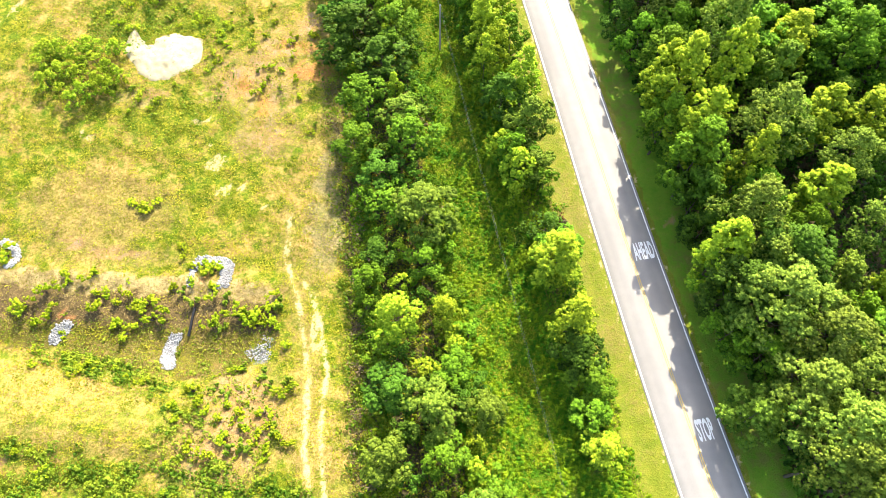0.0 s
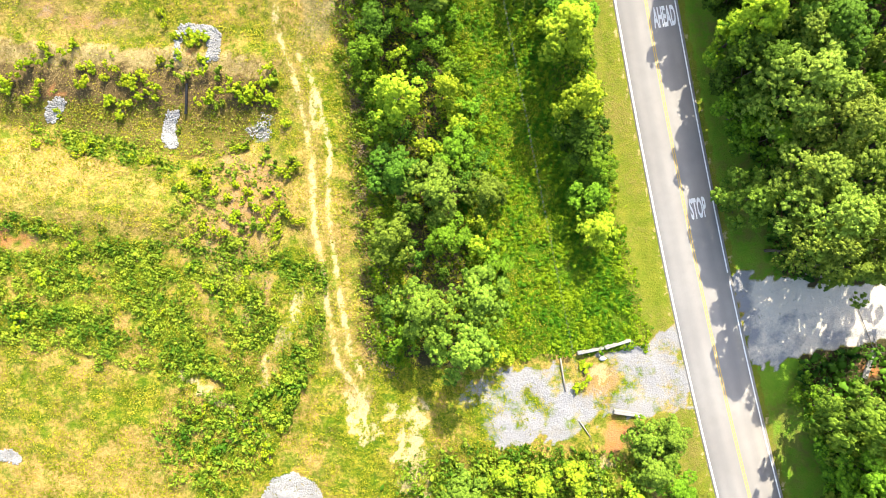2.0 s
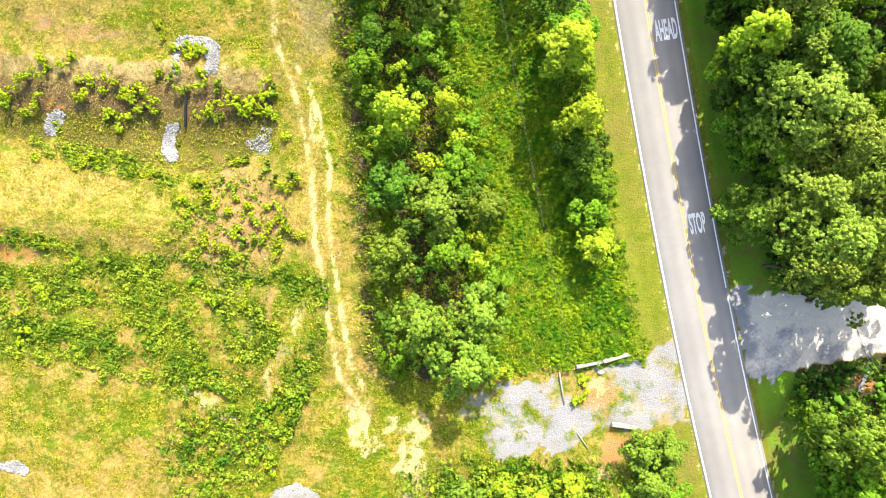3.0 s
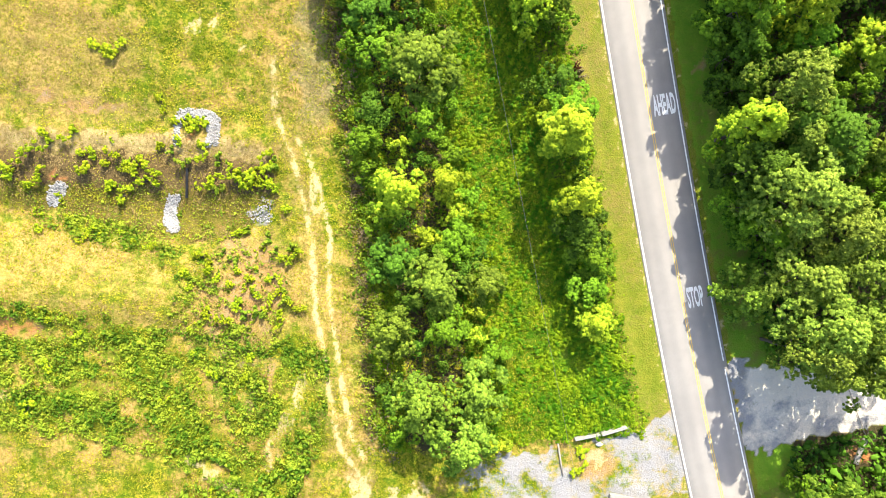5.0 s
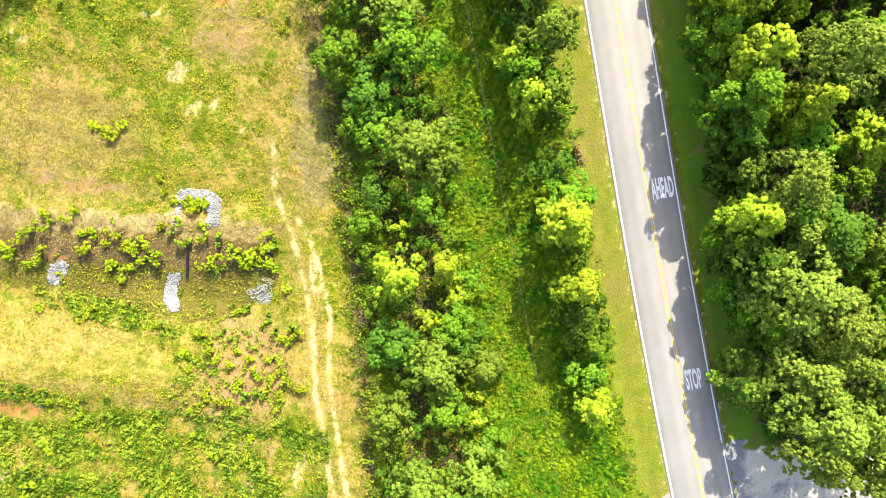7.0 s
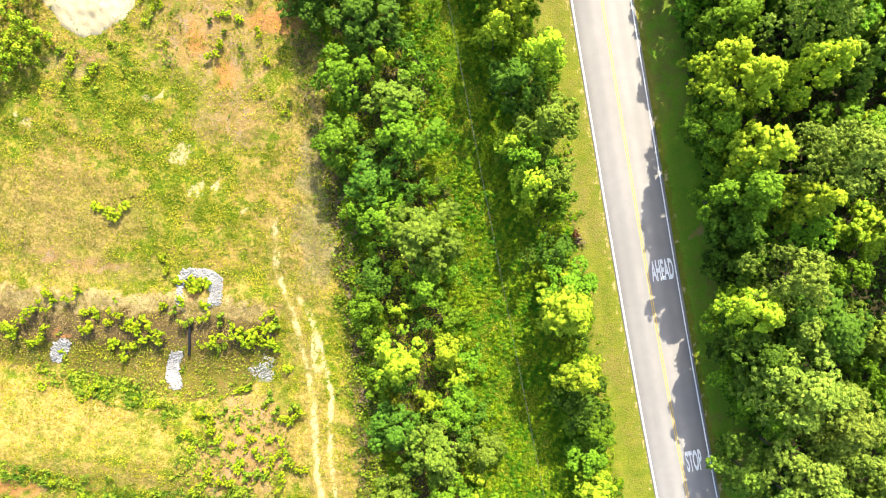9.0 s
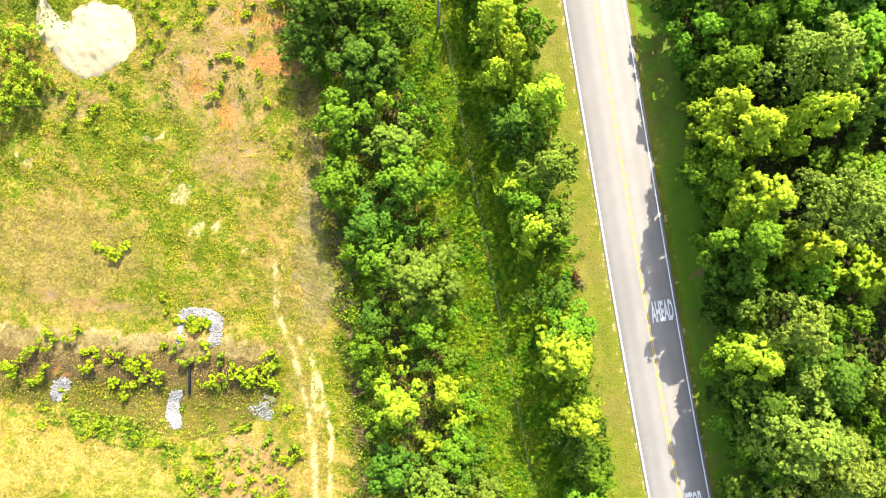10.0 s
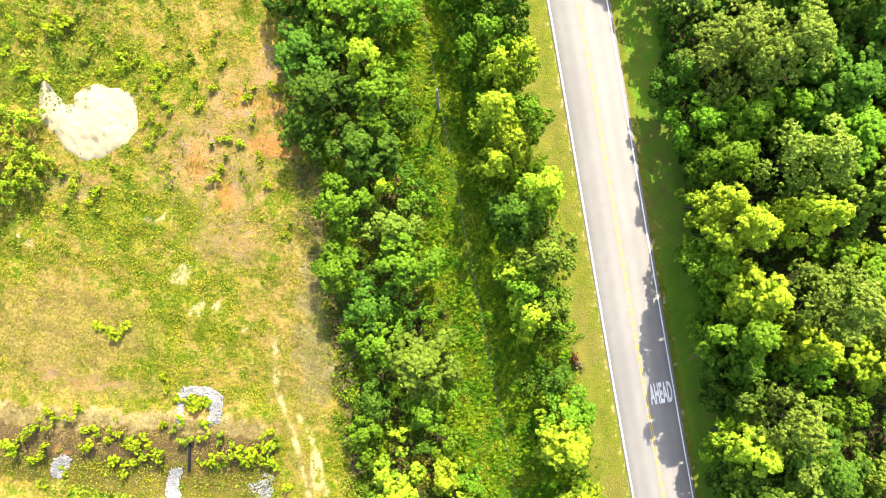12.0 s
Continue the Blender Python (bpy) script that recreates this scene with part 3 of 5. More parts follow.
gx, gy = axis(-82, 82, 0.55), axis(-44, 100, 0.55)
gx = np.concatenate([gx[gx < -23], np.arange(-23, -5.9, 0.25), gx[gx > -5.8]])
GX, GY = np.meshgrid(gx, gy)
GZ = height(GX, GY)
nx, ny = len(gx), len(gy)
idx = np.arange(nx * ny).reshape(ny, nx)
quads = np.stack([idx[:-1, :-1], idx[:-1, 1:], idx[1:, 1:], idx[1:, :-1]], -1).reshape(-1, 4)
ground_me = mesh_from("ground", np.stack([GX, GY, GZ], -1).reshape(-1, 3), quads, GROUND)
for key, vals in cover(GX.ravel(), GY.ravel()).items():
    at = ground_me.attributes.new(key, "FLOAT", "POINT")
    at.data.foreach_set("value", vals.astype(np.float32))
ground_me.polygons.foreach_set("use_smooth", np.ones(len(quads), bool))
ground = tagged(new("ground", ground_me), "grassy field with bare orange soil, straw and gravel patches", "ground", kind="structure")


# ---- the road ----
def strip(name, lo, hi, z, mat, parent, y0=-700.0, y1=700.0, step=2.0, thick=0.0, label=""):
    """A band that follows the road between two offsets from its centre line."""
    ys = np.arange(y0, y1 + step / 2, step)
    xs = road_x(ys)
    d = np.stack([np.gradient(xs, ys), np.ones_like(ys)], 1)
    d /= np.linalg.norm(d, axis=1, keepdims=True)
    side = np.stack([d[:, 1], -d[:, 0]], 1)
    rows = []
    prof = [(lo, z), (hi, z)] if not thick else [(lo - 0.08, z - thick), (lo, z), (0.0, z + 0.03), (hi, z), (hi + 0.08, z - thick)]
    for off, zz in prof:
        rows.append(np.stack([xs + side[:, 0] * off, ys + side[:, 1] * off, np.full_like(ys, zz)], 1))
    v = np.stack(rows, 1)
    k = len(prof)
    i = np.arange(len(ys) * k).reshape(len(ys), k)
    f = np.stack([i[:-1, :-1], i[:-1, 1:], i[1:, 1:], i[1:, :-1]], -1).reshape(-1, 4)
    me = mesh_from(name, v.reshape(-1, 3), f, mat)
    return child(name, me, parent, label) if parent else new(name, me)


road = strip("road", -3.68, 3.72, 0.02, ASPHALT, None, thick=0.16)
side_at = road.data.attributes.new("across", "FLOAT", "POINT")
side_at.data.foreach_set("value", np.tile(np.array([-3.76, -3.68, 0.0, 3.72, 3.80], np.float32), len(road.data.vertices) // 5))
tagged(road, "two-lane aged grey asphalt road with painted lines", "road", kind="structure")
strip("edge_line", -3.62, -3.44, 0.03, PAINT_W, road, -300, 300, label="worn white edge line")
strip("edge_line", 3.31, 3.46, 0.03, PAINT_W, road, -300, -2.5, label="worn white edge line")
strip("edge_line", 3.31, 3.46, 0.03, PAINT_W, road, -1.0, 300, label="worn white edge line")
for lo in (-0.16, 0.07):
    strip("centre_line", lo, lo + 0.09, 0.052, PAINT_Y, road, -300, 300, label="double yellow centre line")


def lettering(word, x, y, turn, width, tall, z):
    cu = bpy.data.curves.new("lettering", "FONT")
    cu.body = word
    cu.resolution_u = 3
    cu.offset = 0.034
    tmp = new("lettering_draft", cu)
    bpy.context.view_layer.update()
    me = bpy.data.meshes.new_from_object(tmp.evaluated_get(bpy.context.evaluated_depsgraph_get()))
    bpy.data.objects.remove(tmp)
    co = np.empty(len(me.vertices) * 3, np.float32)
    me.vertices.foreach_get("co", co)
    co = co.reshape(-1, 3)
    co[:, 0] = (co[:, 0] - co[:, 0].min()) / np.ptp(co[:, 0]) * width
    co[:, 1] = (co[:, 1] - co[:, 1].min()) / np.ptp(co[:, 1]) * tall
    co[:, 2] = 0
    me.vertices.foreach_set("co", co.ravel())
    me.materials.clear()
    me.materials.append(PAINT_T)
    me.update()
    ob = child("road_lettering", me, road, "white painted word " + word + " on the lane")
    ob.matrix_basis = pose(x, y, z, 0, 0, turn)


lettering("STOP", 30.05, 5.75, 13.5, 1.9, 2.5, 0.056)
lettering("AHEAD", 24.80, 28.05, 12.5, 2.65, 2.5, 0.056)


# ---- trees ----
def profile(shape, t):
    """Crown radius along the crown's height, 0 at its foot to 1 at its tip."""
    if shape == "cone":
        return np.clip(1.04 - t, 0, 1) ** 0.58 * smooth(-0.15, 0.22, t)
    if shape == "round":
        return np.sqrt(np.clip(1 - (2 * np.clip(t, 0, 1) ** 1.15 - 0.85) ** 2 / 1.33, 0.02, 1))
    return np.clip(1.0 - (t - 0.25) ** 2 * 1.25, 0.05, 1)


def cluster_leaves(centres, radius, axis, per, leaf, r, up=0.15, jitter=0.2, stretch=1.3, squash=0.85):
    """Round tufts of foliage with single leaves standing out of them; each tuft has a random tone, with light tops and
    dark rims painted in as shading.
    """
    n = len(centres)
    own = r.uniform(0, 1, n)
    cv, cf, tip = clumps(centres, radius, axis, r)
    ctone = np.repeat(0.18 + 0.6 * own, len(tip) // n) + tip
    k = np.repeat(np.arange(n), per)
    m = len(k)
    v = r.normal(size=(m, 3))
    v /= np.linalg.norm(v, axis=1, keepdims=True)
    v[:, 2] = np.where(v[:, 2] < -0.25, -v[:, 2], v[:, 2])
    p = centres[k] + v * (np.asarray(radius)[k] * r.uniform(0.75, 1.15, m))[:, None] * np.array([1, 1, squash])
    nrm = v + np.array([0, 0, up]) + r.normal(0, jitter, (m, 3))
    lv, lf = leaves(p, nrm, leaf * r.uniform(0.7, 1.3, m), r, stretch, 0.15)
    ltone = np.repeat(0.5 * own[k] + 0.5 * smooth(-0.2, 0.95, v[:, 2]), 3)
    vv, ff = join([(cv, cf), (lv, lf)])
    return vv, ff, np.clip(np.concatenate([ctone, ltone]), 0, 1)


def tree_meshes(shape, tall, spread, boughs, bunches, per, leaf, seed, mats):
    """One tree: trunk with limbs, and a crown of many leaf bunches gathered on uneven boughs."""
    r = np.random.default_rng(seed)
    foot = tall * (0.18 if shape != "pine" else 0.4)
    lean = r.normal(0, 0.02, 2)
    n = 7
    tr = [(lean[0] * tall * i / n + 0.06 * math.sin(i + seed), lean[1] * tall * i / n + 0.06 * math.cos(2 * i + seed), tall * 0.6 * i / n - 0.15) for i in range(n + 1)]
    wood = [tube(tr, [0.013 * tall * (1 - 0.9 * i / n) + 0.015 for i in range(n + 1)], 7)]
    cen, rad_, axes = [], [], []
    for k in range(boughs):
        t = ((k + r.uniform(0, 1)) / boughs) ** 0.85
        rad = spread * float(profile(shape, np.array(t)))
        a = k * 2.39996 + r.uniform(-0.6, 0.6)
        d = rad * r.uniform(0.45, 1.0) * (1.0 if t < 0.86 and k % 6 else 0.3)
        z = foot + (tall - foot) * min(t, 0.97)
        lr = spread * r.uniform(0.17, 0.31) * (1.0 if shape != "cone" else 1.1 - 0.4 * t)
        c = np.array([math.cos(a) * d + lean[0] * z, math.sin(a) * d + lean[1] * z, z - 0.15 * d - 0.3 * lr])
        z0 = max(foot * 0.7, z - d * 0.9)
        base = np.array([lean[0] * z0, lean[1] * z0, z0])
        if k % 2 == 0 and t < 0.6:
            wood.append(tube([base, (base + c) / 2 + np.array([0, 0, -0.12 * d]), base + (c - base) * 0.6], [0.0045 * tall * (1.1 - t), 0.004 * tall * (1.1 - t), 0.012], 4))
        m = max(5, int(1.85 * bunches * (lr / (0.235 * spread)) ** 2))
        v = r.normal(size=(m, 3))
        v /= np.linalg.norm(v, axis=1, keepdims=True)
        v[:, 2] = np.where(v[:, 2] < -0.3, -v[:, 2], v[:, 2])
        out = np.array([math.cos(a), math.sin(a), 0.6])
        flip = (v @ out) < r.uniform(-0.9, -0.1, m)
        v[flip] *= -1
        v[:, 2] = np.where(v[:, 2] < -0.5, -v[:, 2], v[:, 2])
        cen.append(c + v * lr * r.uniform(0.7, 1.05, (m, 1)) * np.array([1.05, 1.05, 0.8]))
        rad_.append(spread * r.uniform(0.05, 0.092, m))
        axes.append(v + 0.35 * out + np.array([0, 0, 0.35]))
    pine = shape == "pine"
    size = np.concatenate(rad_) * (1.0 if not pine else 0.66)
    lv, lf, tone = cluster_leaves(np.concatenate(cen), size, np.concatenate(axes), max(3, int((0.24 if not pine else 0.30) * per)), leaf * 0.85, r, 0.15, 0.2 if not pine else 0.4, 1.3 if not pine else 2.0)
    # paint light into the leaf colour: crown lighter towards its top, darker below
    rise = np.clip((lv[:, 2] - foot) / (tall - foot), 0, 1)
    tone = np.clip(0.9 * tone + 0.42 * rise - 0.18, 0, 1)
    wv, wf = join(wood)
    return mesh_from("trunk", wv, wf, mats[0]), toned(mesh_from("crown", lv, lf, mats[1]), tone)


KINDS = {
    # kind: (shape, height, spread, boughs, bunches on a bough, leaves in a bunch, leaf size, leaf material, label)
    "bright": ("cone", 10.0, 2.9, 28, 11, 22, 0.215, "bright", "young broadleaf tree with bright yellow-green foliage"),
    "mid": ("round", 9.0, 3.0, 28, 11, 22, 0.22, "mid", "broadleaf tree with dense mid-green foliage"),
    "dark": ("round", 9.0, 3.0, 28, 11, 22, 0.22, "dark", "broadleaf tree with dark green dense foliage"),
    "pale": ("round", 8.5, 3.2, 30, 11, 22, 0.215, "pale", "spreading tree with pale olive-green foliage"),
    "pine": ("pine", 16.0, 3.7, 36, 15, 22, 0.165, "pine", "tall pine with tufted grey-green needles"),
    "cedar": ("cone", 7.0, 2.0, 24, 8, 14, 0.15, "dark", "dark conical cedar at the row's edge"),
    "tall_bright": ("cone", 16.0, 3.3, 50, 12, 20, 0.22, "bright", "tall broadleaf tree with bright yellow-green foliage"),
    "tall_mid": ("round", 15.0, 3.3, 48, 12, 20, 0.23, "mid", "tall broadleaf tree with dense mid-green foliage"),
    "tall_dark": ("round", 15.0, 3.4, 48, 12, 20, 0.23, "dark", "tall broadleaf tree with dark green dense foliage"),
    "sapling": ("round", 4.0, 1.7, 12, 9, 12, 0.21, "mid", "small leafy green sapling under the taller trees"),
    "bright_sapling": ("cone", 4.0, 1.6, 12, 9, 12, 0.21, "bright", "small yellow-green sapling among the taller trees"),
    "low_bright": ("round", 3.0, 1.7, 16, 8, 12, 0.2, "bright", "low spreading yellow-green bush beside the sand mound"),
    "dark_sapling": ("round", 4.0, 1.8, 12, 9, 12, 0.21, "dark", "small dark green sapling under the taller trees"),
}
models = {}
for kind, (shape, tall, spread, boughs, bunches, per, leaf, mat, label) in KINDS.items():
    models[kind] = [tree_meshes(shape, tall, spread, boughs, bunches, per, leaf, 40 + 7 * i + len(kind) * 3, (BARK, LEAF[mat])) for i in range(4)]
tree_spots = []


def tree(x, y, top, radius, kind, group):
    """Stands a tree of a kind at x, y with its tip at the height top."""
    z = ground_z(x, y)
    if top - z > 11.5 and kind in ("bright", "mid", "dark"):
        kind = "tall_" + kind
    shape, tall, spread, _, _, _, _, _, label = KINDS[kind]
    radius = radius * (1.2 if "roadside tree" in group else 1.1)
    i = len(tree_spots) % 4
    trunk, crown = models[kind][i]
    ob = empty("tree", pose(x, y, z, 0, 0, rng.uniform(0, 360)), label, "tree", group)
    k = (top - z) / tall
    ob.scale = (radius / spread, radius / spread, k)
    child("trunk", trunk, ob, "brown bark trunk and limbs")
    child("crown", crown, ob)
    tree_spots.append((x, y, radius, top))
    return ob


WEST_ROW = [
    (-4.8, 17.7, 7.0, 3.3, "bright"), (0.9, 18.9, 5.2, 2.4, "bright"), (-2.4, 26.2, 3.2, 2.5, "mid"), (-9.1, 23.5, 2.6, 2.0, "mid"), (-8.0, 27.2, 2.6, 2.1, "dark"), (-2.8, 32.3, 6.6, 4.0, "pale"),
    (-4.8, 9.4, 3.7, 3.0, "dark"), (2.1, 12.4, 3.2, 2.5, "mid"), (0.2, 7.1, 5.5, 3.2, "pale"), (5.8, 7.8, 3.9, 2.4, "pale"), (-4.5, 1.6, 6.1, 2.7, "pale"), (-0.6, -5.7, 8.0, 3.2, "pale"),
    (5.8, -4.2, 6.8, 3.1, "pale"), (4.2, -9.7, 8.6, 3.4, "pale"), (1.8, 2.6, 4.6, 2.5, "mid"),
]
WEST_ROW_FAR = [
    (-9.2, 38.5, 3.9, 3.0, "dark"), (-7.6, 33.6, 3.6, 2.6, "mid"), (-4.9, 43.2, 6.8, 3.3, "mid"), (-12.9, 42.8, 5.9, 2.8, "mid"), (-6.2, 47.5, 5.7, 3.0, "pale"), (-11.8, 49.6, 6.8, 3.0, "mid"), (-8.0, 52.2, 6.1, 1.5, "bright"),
    (-10.1, 56.4, 7.7, 3.8, "dark"), (-16.8, 58.4, 5.6, 2.8, "dark"), (-14.9, 61.8, 8.3, 3.6, "dark"), (-9.0, 61.9, 8.9, 3.2, "mid"), (-17.4, 66.8, 7.6, 3.6, "dark"), (-10.6, 66.4, 9.2, 2.9, "bright"),
    (-13.4, 71.5, 8.4, 3.6, "mid"), (-18.6, 74.5, 8.0, 3.6, "dark"),
]
WEST_ROW_END = [(-8.8, 72.6, 8.6, 3.2, "mid"), (-13.0, 77.5, 8.5, 3.4, "dark"), (-18.0, 81.5, 8.8, 3.6, "mid"), (-10.5, 83.0, 9.0, 3.2, "dark"), (-15.0, 88.0, 9.0, 3.6, "mid"), (-20.0, 90.0, 9.0, 3.6, "dark")]
MID_ROW = [
    (18.5, 3.9, 5.2, 2.3, "bright"), (17.9, 8.0, 4.2, 2.3, "mid"), (17.4, 11.4, 4.9, 2.6, "mid"), (15.4, 17.7, 10.0, 2.8, "bright"), (16.4, 14.6, 6.4, 2.7, "dark"), (13.6, 25.1, 11.3, 3.2, "bright"), (14.4, 28.0, 6.7, 2.5, "mid"),
    (13.0, 31.1, 4.8, 2.2, "cedar"), (9.2, 38.4, 8.3, 2.4, "bright"), (8.9, 41.0, 7.6, 2.3, "mid"), (7.2, 43.2, 6.0, 2.0, "bright"), (11.2, 39.6, 6.2, 2.3, "pale"), (10.4, 45.3, 9.7, 2.8, "pale"), (6.8, 49.4, 8.8, 2.8, "dark"),
    (9.9, 52.4, 12.0, 2.5, "bright"),
]
MID_ROW_FAR = [
    (4.5, 54.6, 11.3, 2.3, "bright"), (6.3, 57.2, 11.3, 2.4, "bright"), (4.1, 60.0, 13.0, 2.6, "bright"), (8.3, 60.5, 9.4, 2.2, "mid"), (3.9, 65.2, 11.5, 2.2, "bright"), (6.9, 66.8, 9.6, 2.3, "bright"), (2.5, 68.6, 11.0, 2.4, "mid"),
    (4.9, 72.0, 11.0, 2.5, "dark"), (0.9, 75.5, 11.0, 2.5, "mid"), (3.7, 79.5, 11.0, 2.8, "bright"), (-0.7, 83.0, 11.0, 2.7, "mid"), (1.7, 88.0, 11.0, 2.9, "bright"),
]
EAST_WOOD = [
    # the dark tree at y 21.6 is heightened to shade the STOP lettering
    (32.2, 25.6, 14.6, 3.3, "bright"), (33.4, 21.6, 12.6, 3.2, "dark"), (33.8, 17.8, 7.6, 2.7, "mid"), (36.3, 14.8, 9.0, 3.0, "mid"), (36.7, 18.9, 16.4, 4.5, "pine"), (39.4, 24.8, 14.4, 3.8, "dark"), (35.6, 29.8, 16.4, 3.7, "pine"),
    (32.0, 30.6, 9.4, 2.8, "dark"), (30.4, 37.8, 15.4, 3.5, "mid"), (31.2, 34.0, 11.0, 3.0, "dark"), (31.4, 42.3, 17.0, 3.7, "bright"), (36.7, 37.4, 16.3, 2.9, "bright"), (38.9, 41.4, 17.8, 4.0, "pine"), (29.4, 48.3, 18.8, 3.5, "bright"),
    (27.7, 51.6, 15.2, 2.9, "bright"), (28.0, 45.0, 12.0, 2.6, "mid"), (35.0, 49.9, 19.9, 3.1, "bright"),
]
EAST_WOOD_FAR = [
    (35.2, 56.0, 19.2, 4.0, "pine"), (28.8, 56.2, 12.4, 3.0, "mid"), (26.2, 60.7, 10.6, 3.0, "mid"), (30.2, 60.4, 12.4, 2.7, "mid"), (28.2, 67.4, 15.4, 4.4, "pine"), (24.2, 66.0, 8.6, 2.6, "dark"), (33.2, 66.8, 18.0, 4.2, "pine"),
    # trees north of the drive: some added, some heightened, to shade drive and lane
    (40.8, 15.8, 15.2, 4.0, "pine"), (38.2, 10.4, 13.8, 4.0, "pine"), (34.6, 8.0, 8.4, 3.0, "pale"), (39.4, 5.6, 16.6, 4.0, "pine"), (47.6, 3.4, 16.5, 3.4, "pale"), (38.8, 2.6, 15.5, 3.2, "pine"), (42.4, 1.2, 16.5, 3.2, "pine"), (43.6, 3.6, 18.5, 3.8, "pine"), (50.0, 4.2, 14.5, 3.8, "pale"), (38.1, 34.6, 11.0, 3.0, "mid"), (45.5, 24.0, 11.0, 3.2, "pale"), (35.2, 61.7, 11.3, 3.0, "mid"), (45.5, 11.0, 15.0, 4.0, "pine"),
]
SOUTH_WOOD = [
    # front trees made taller, their tips out of view, to shade the lane
    (44.4, -14.8, 16.0, 3.2, "pale"), (47.0, -15.4, 12.0, 3.2, "pine"), (43.0, -13.0, 3.6, 1.8, "sapling"), (50.4, -17.4, 10.6, 3.6, "pale"), (53.5, -15.4, 11.6, 3.8, "pale"), (45.4, -19.6, 16.5, 3.2, "mid"), (46.8, -24.4, 16.5, 3.4, "pale"), (50.6, -22.6, 12.4, 3.8, "pine"),
    (56.0, -21.0, 13.0, 4.0, "pine"), (48.2, -28.6, 15.0, 3.4, "mid"), (52.4, -28.6, 12.0, 4.0, "pale"), (58.0, -12.0, 12.0, 3.8, "pine"), (58.5, -28.0, 13.0, 4.0, "pine"), (48.0, -32.5, 12.0, 3.8, "pine"), (54.5, -35.0, 13.0, 4.0, "pale"),
]
SOUTH_THICKET = [
    (24.9, -19.2, 3.6, 2.0, "pale"), (28.0, -19.0, 3.4, 2.1, "pale"), (26.2, -22.4, 4.2, 2.5, "pale"), (28.8, -24.0, 3.6, 2.2, "mid"), (24.4, -26.0, 3.4, 2.3, "bright_sapling"), (17.6, -24.0, 2.2, 2.0, "bright"), (13.4, -25.6, 2.6, 2.0, "bright"), (9.6, -24.6, 2.0, 1.7, "bright"),
    (4.8, -26.2, 2.6, 2.2, "pale"), (19.0, -27.2, 3.0, 2.3, "bright_sapling"), (9.0, -28.8, 2.8, 2.3, "bright_sapling"), (14.4, -29.8, 3.0, 2.4, "pale"),
]
FIELD_THICKET = [
    (-61.2, 55.4, 2.8, 1.6, "bright_sapling"), (-59.1, 51.8, 2.9, 1.6, "low_bright"), (-58.9, 57.8, 3.2, 1.3, "low_bright"), (-57.6, 54.1, 2.6, 1.7, "low_bright"), (-56.3, 50.2, 2.8, 1.4, "bright_sapling"), (-56.1, 56.5, 3.5, 1.5, "low_bright"), (-54.4, 52.9, 3.4, 1.5, "low_bright"), (-52.9, 50.1, 3.2, 1.4, "low_bright"), (-53.1, 55.9, 3.2, 1.7, "bright_sapling"), (-51.4, 52.3, 3.1, 1.7, "low_bright"), (-50.4, 54.6, 3.2, 1.3, "low_bright"), (-50.4, 58.3, 3.3, 1.6, "low_bright"), (-48.5, 53.6, 2.9, 1.3, "bright_sapling"), (-50.0, 51.3, 3.4, 1.5, "low_bright"), (-54.6, 58.8, 3.2, 1.7, "low_bright"), (-60.6, 57.7, 3.2, 1.8, "low_bright"), (-54.1, 48.6, 3.0, 1.7, "bright_sapling"),
]
for rows, group in ((WEST_ROW, "trees of the west row"), (WEST_ROW_FAR, "trees of the west row"), (WEST_ROW_END, "trees of the west row"), (MID_ROW, "roadside tree row"), (MID_ROW_FAR, "roadside tree row"),
                    (EAST_WOOD, "trees of the east wood"), (EAST_WOOD_FAR, "trees of the east wood"), (SOUTH_WOOD, "trees of the south wood"), (SOUTH_THICKET, "young trees of the thicket"), (FIELD_THICKET, "young trees beside the sand mound")):
    for row in rows:
        tree(*row, group)

# taller trees added in gaps of the wood's edge so their shadow covers the road
for y in np.arange(3.0, 28.0, 4.3):
    x = float(road_x(y)) + rng.uniform(10.2, 11.6)
    if all((x - a) ** 2 + (y - b) ** 2 > 2.6**2 for a, b, c, d in tree_spots):
        tree(x, y, rng.uniform(12.5, 14.5), rng.uniform(2.8, 3.3), str(rng.choice(["dark", "mid", "pine"])), "trees of the east wood")

# trees added along the south wood's edge to shade the verge and lane
for y in np.arange(-33.0, -13.0, 4.0):
    x = float(road_x(y)) + rng.uniform(9.2, 10.2)
    tree(x, y, rng.uniform(11.8, 13.5), rng.uniform(2.6, 3.0), str(rng.choice(["pale", "mid"])), "trees of the south wood")

# the wood behind its edge, filled out with trees of the same sorts
for gy_ in np.arange(4, 100, 6.0):
    for gx_ in np.arange(0, 62, 6.0):
        y = gy_ + rng.uniform(-2.0, 2.0)
        u = 10.0 + gx_ + rng.uniform(-1.2, 1.7)
        x = float(road_x(y)) + u
        if x > 47 + 0.36 * max(y, 0) or (52 < y < 66 and u < 12):
            continue
        r0 = rng.uniform(3.3, 4.2)
        if any((x - a) ** 2 + (y - b) ** 2 < (0.6 * (r0 + c)) ** 2 for a, b, c, d in tree_spots):
            continue
        kind = rng.choice(["pine", "pine", "mid", "mid", "pale", "bright", "bright"] if y < 64 else ["pine", "dark", "dark", "mid", "pale"])
        tree(x, y, rng.uniform(12.0, 16.5) * (0.85 if u < 12 else 1.0) * ((0.82 if y < 66 else 0.8) if y > 52 and u < 20 else 1.0), r0, str(kind), "trees of the east wood")

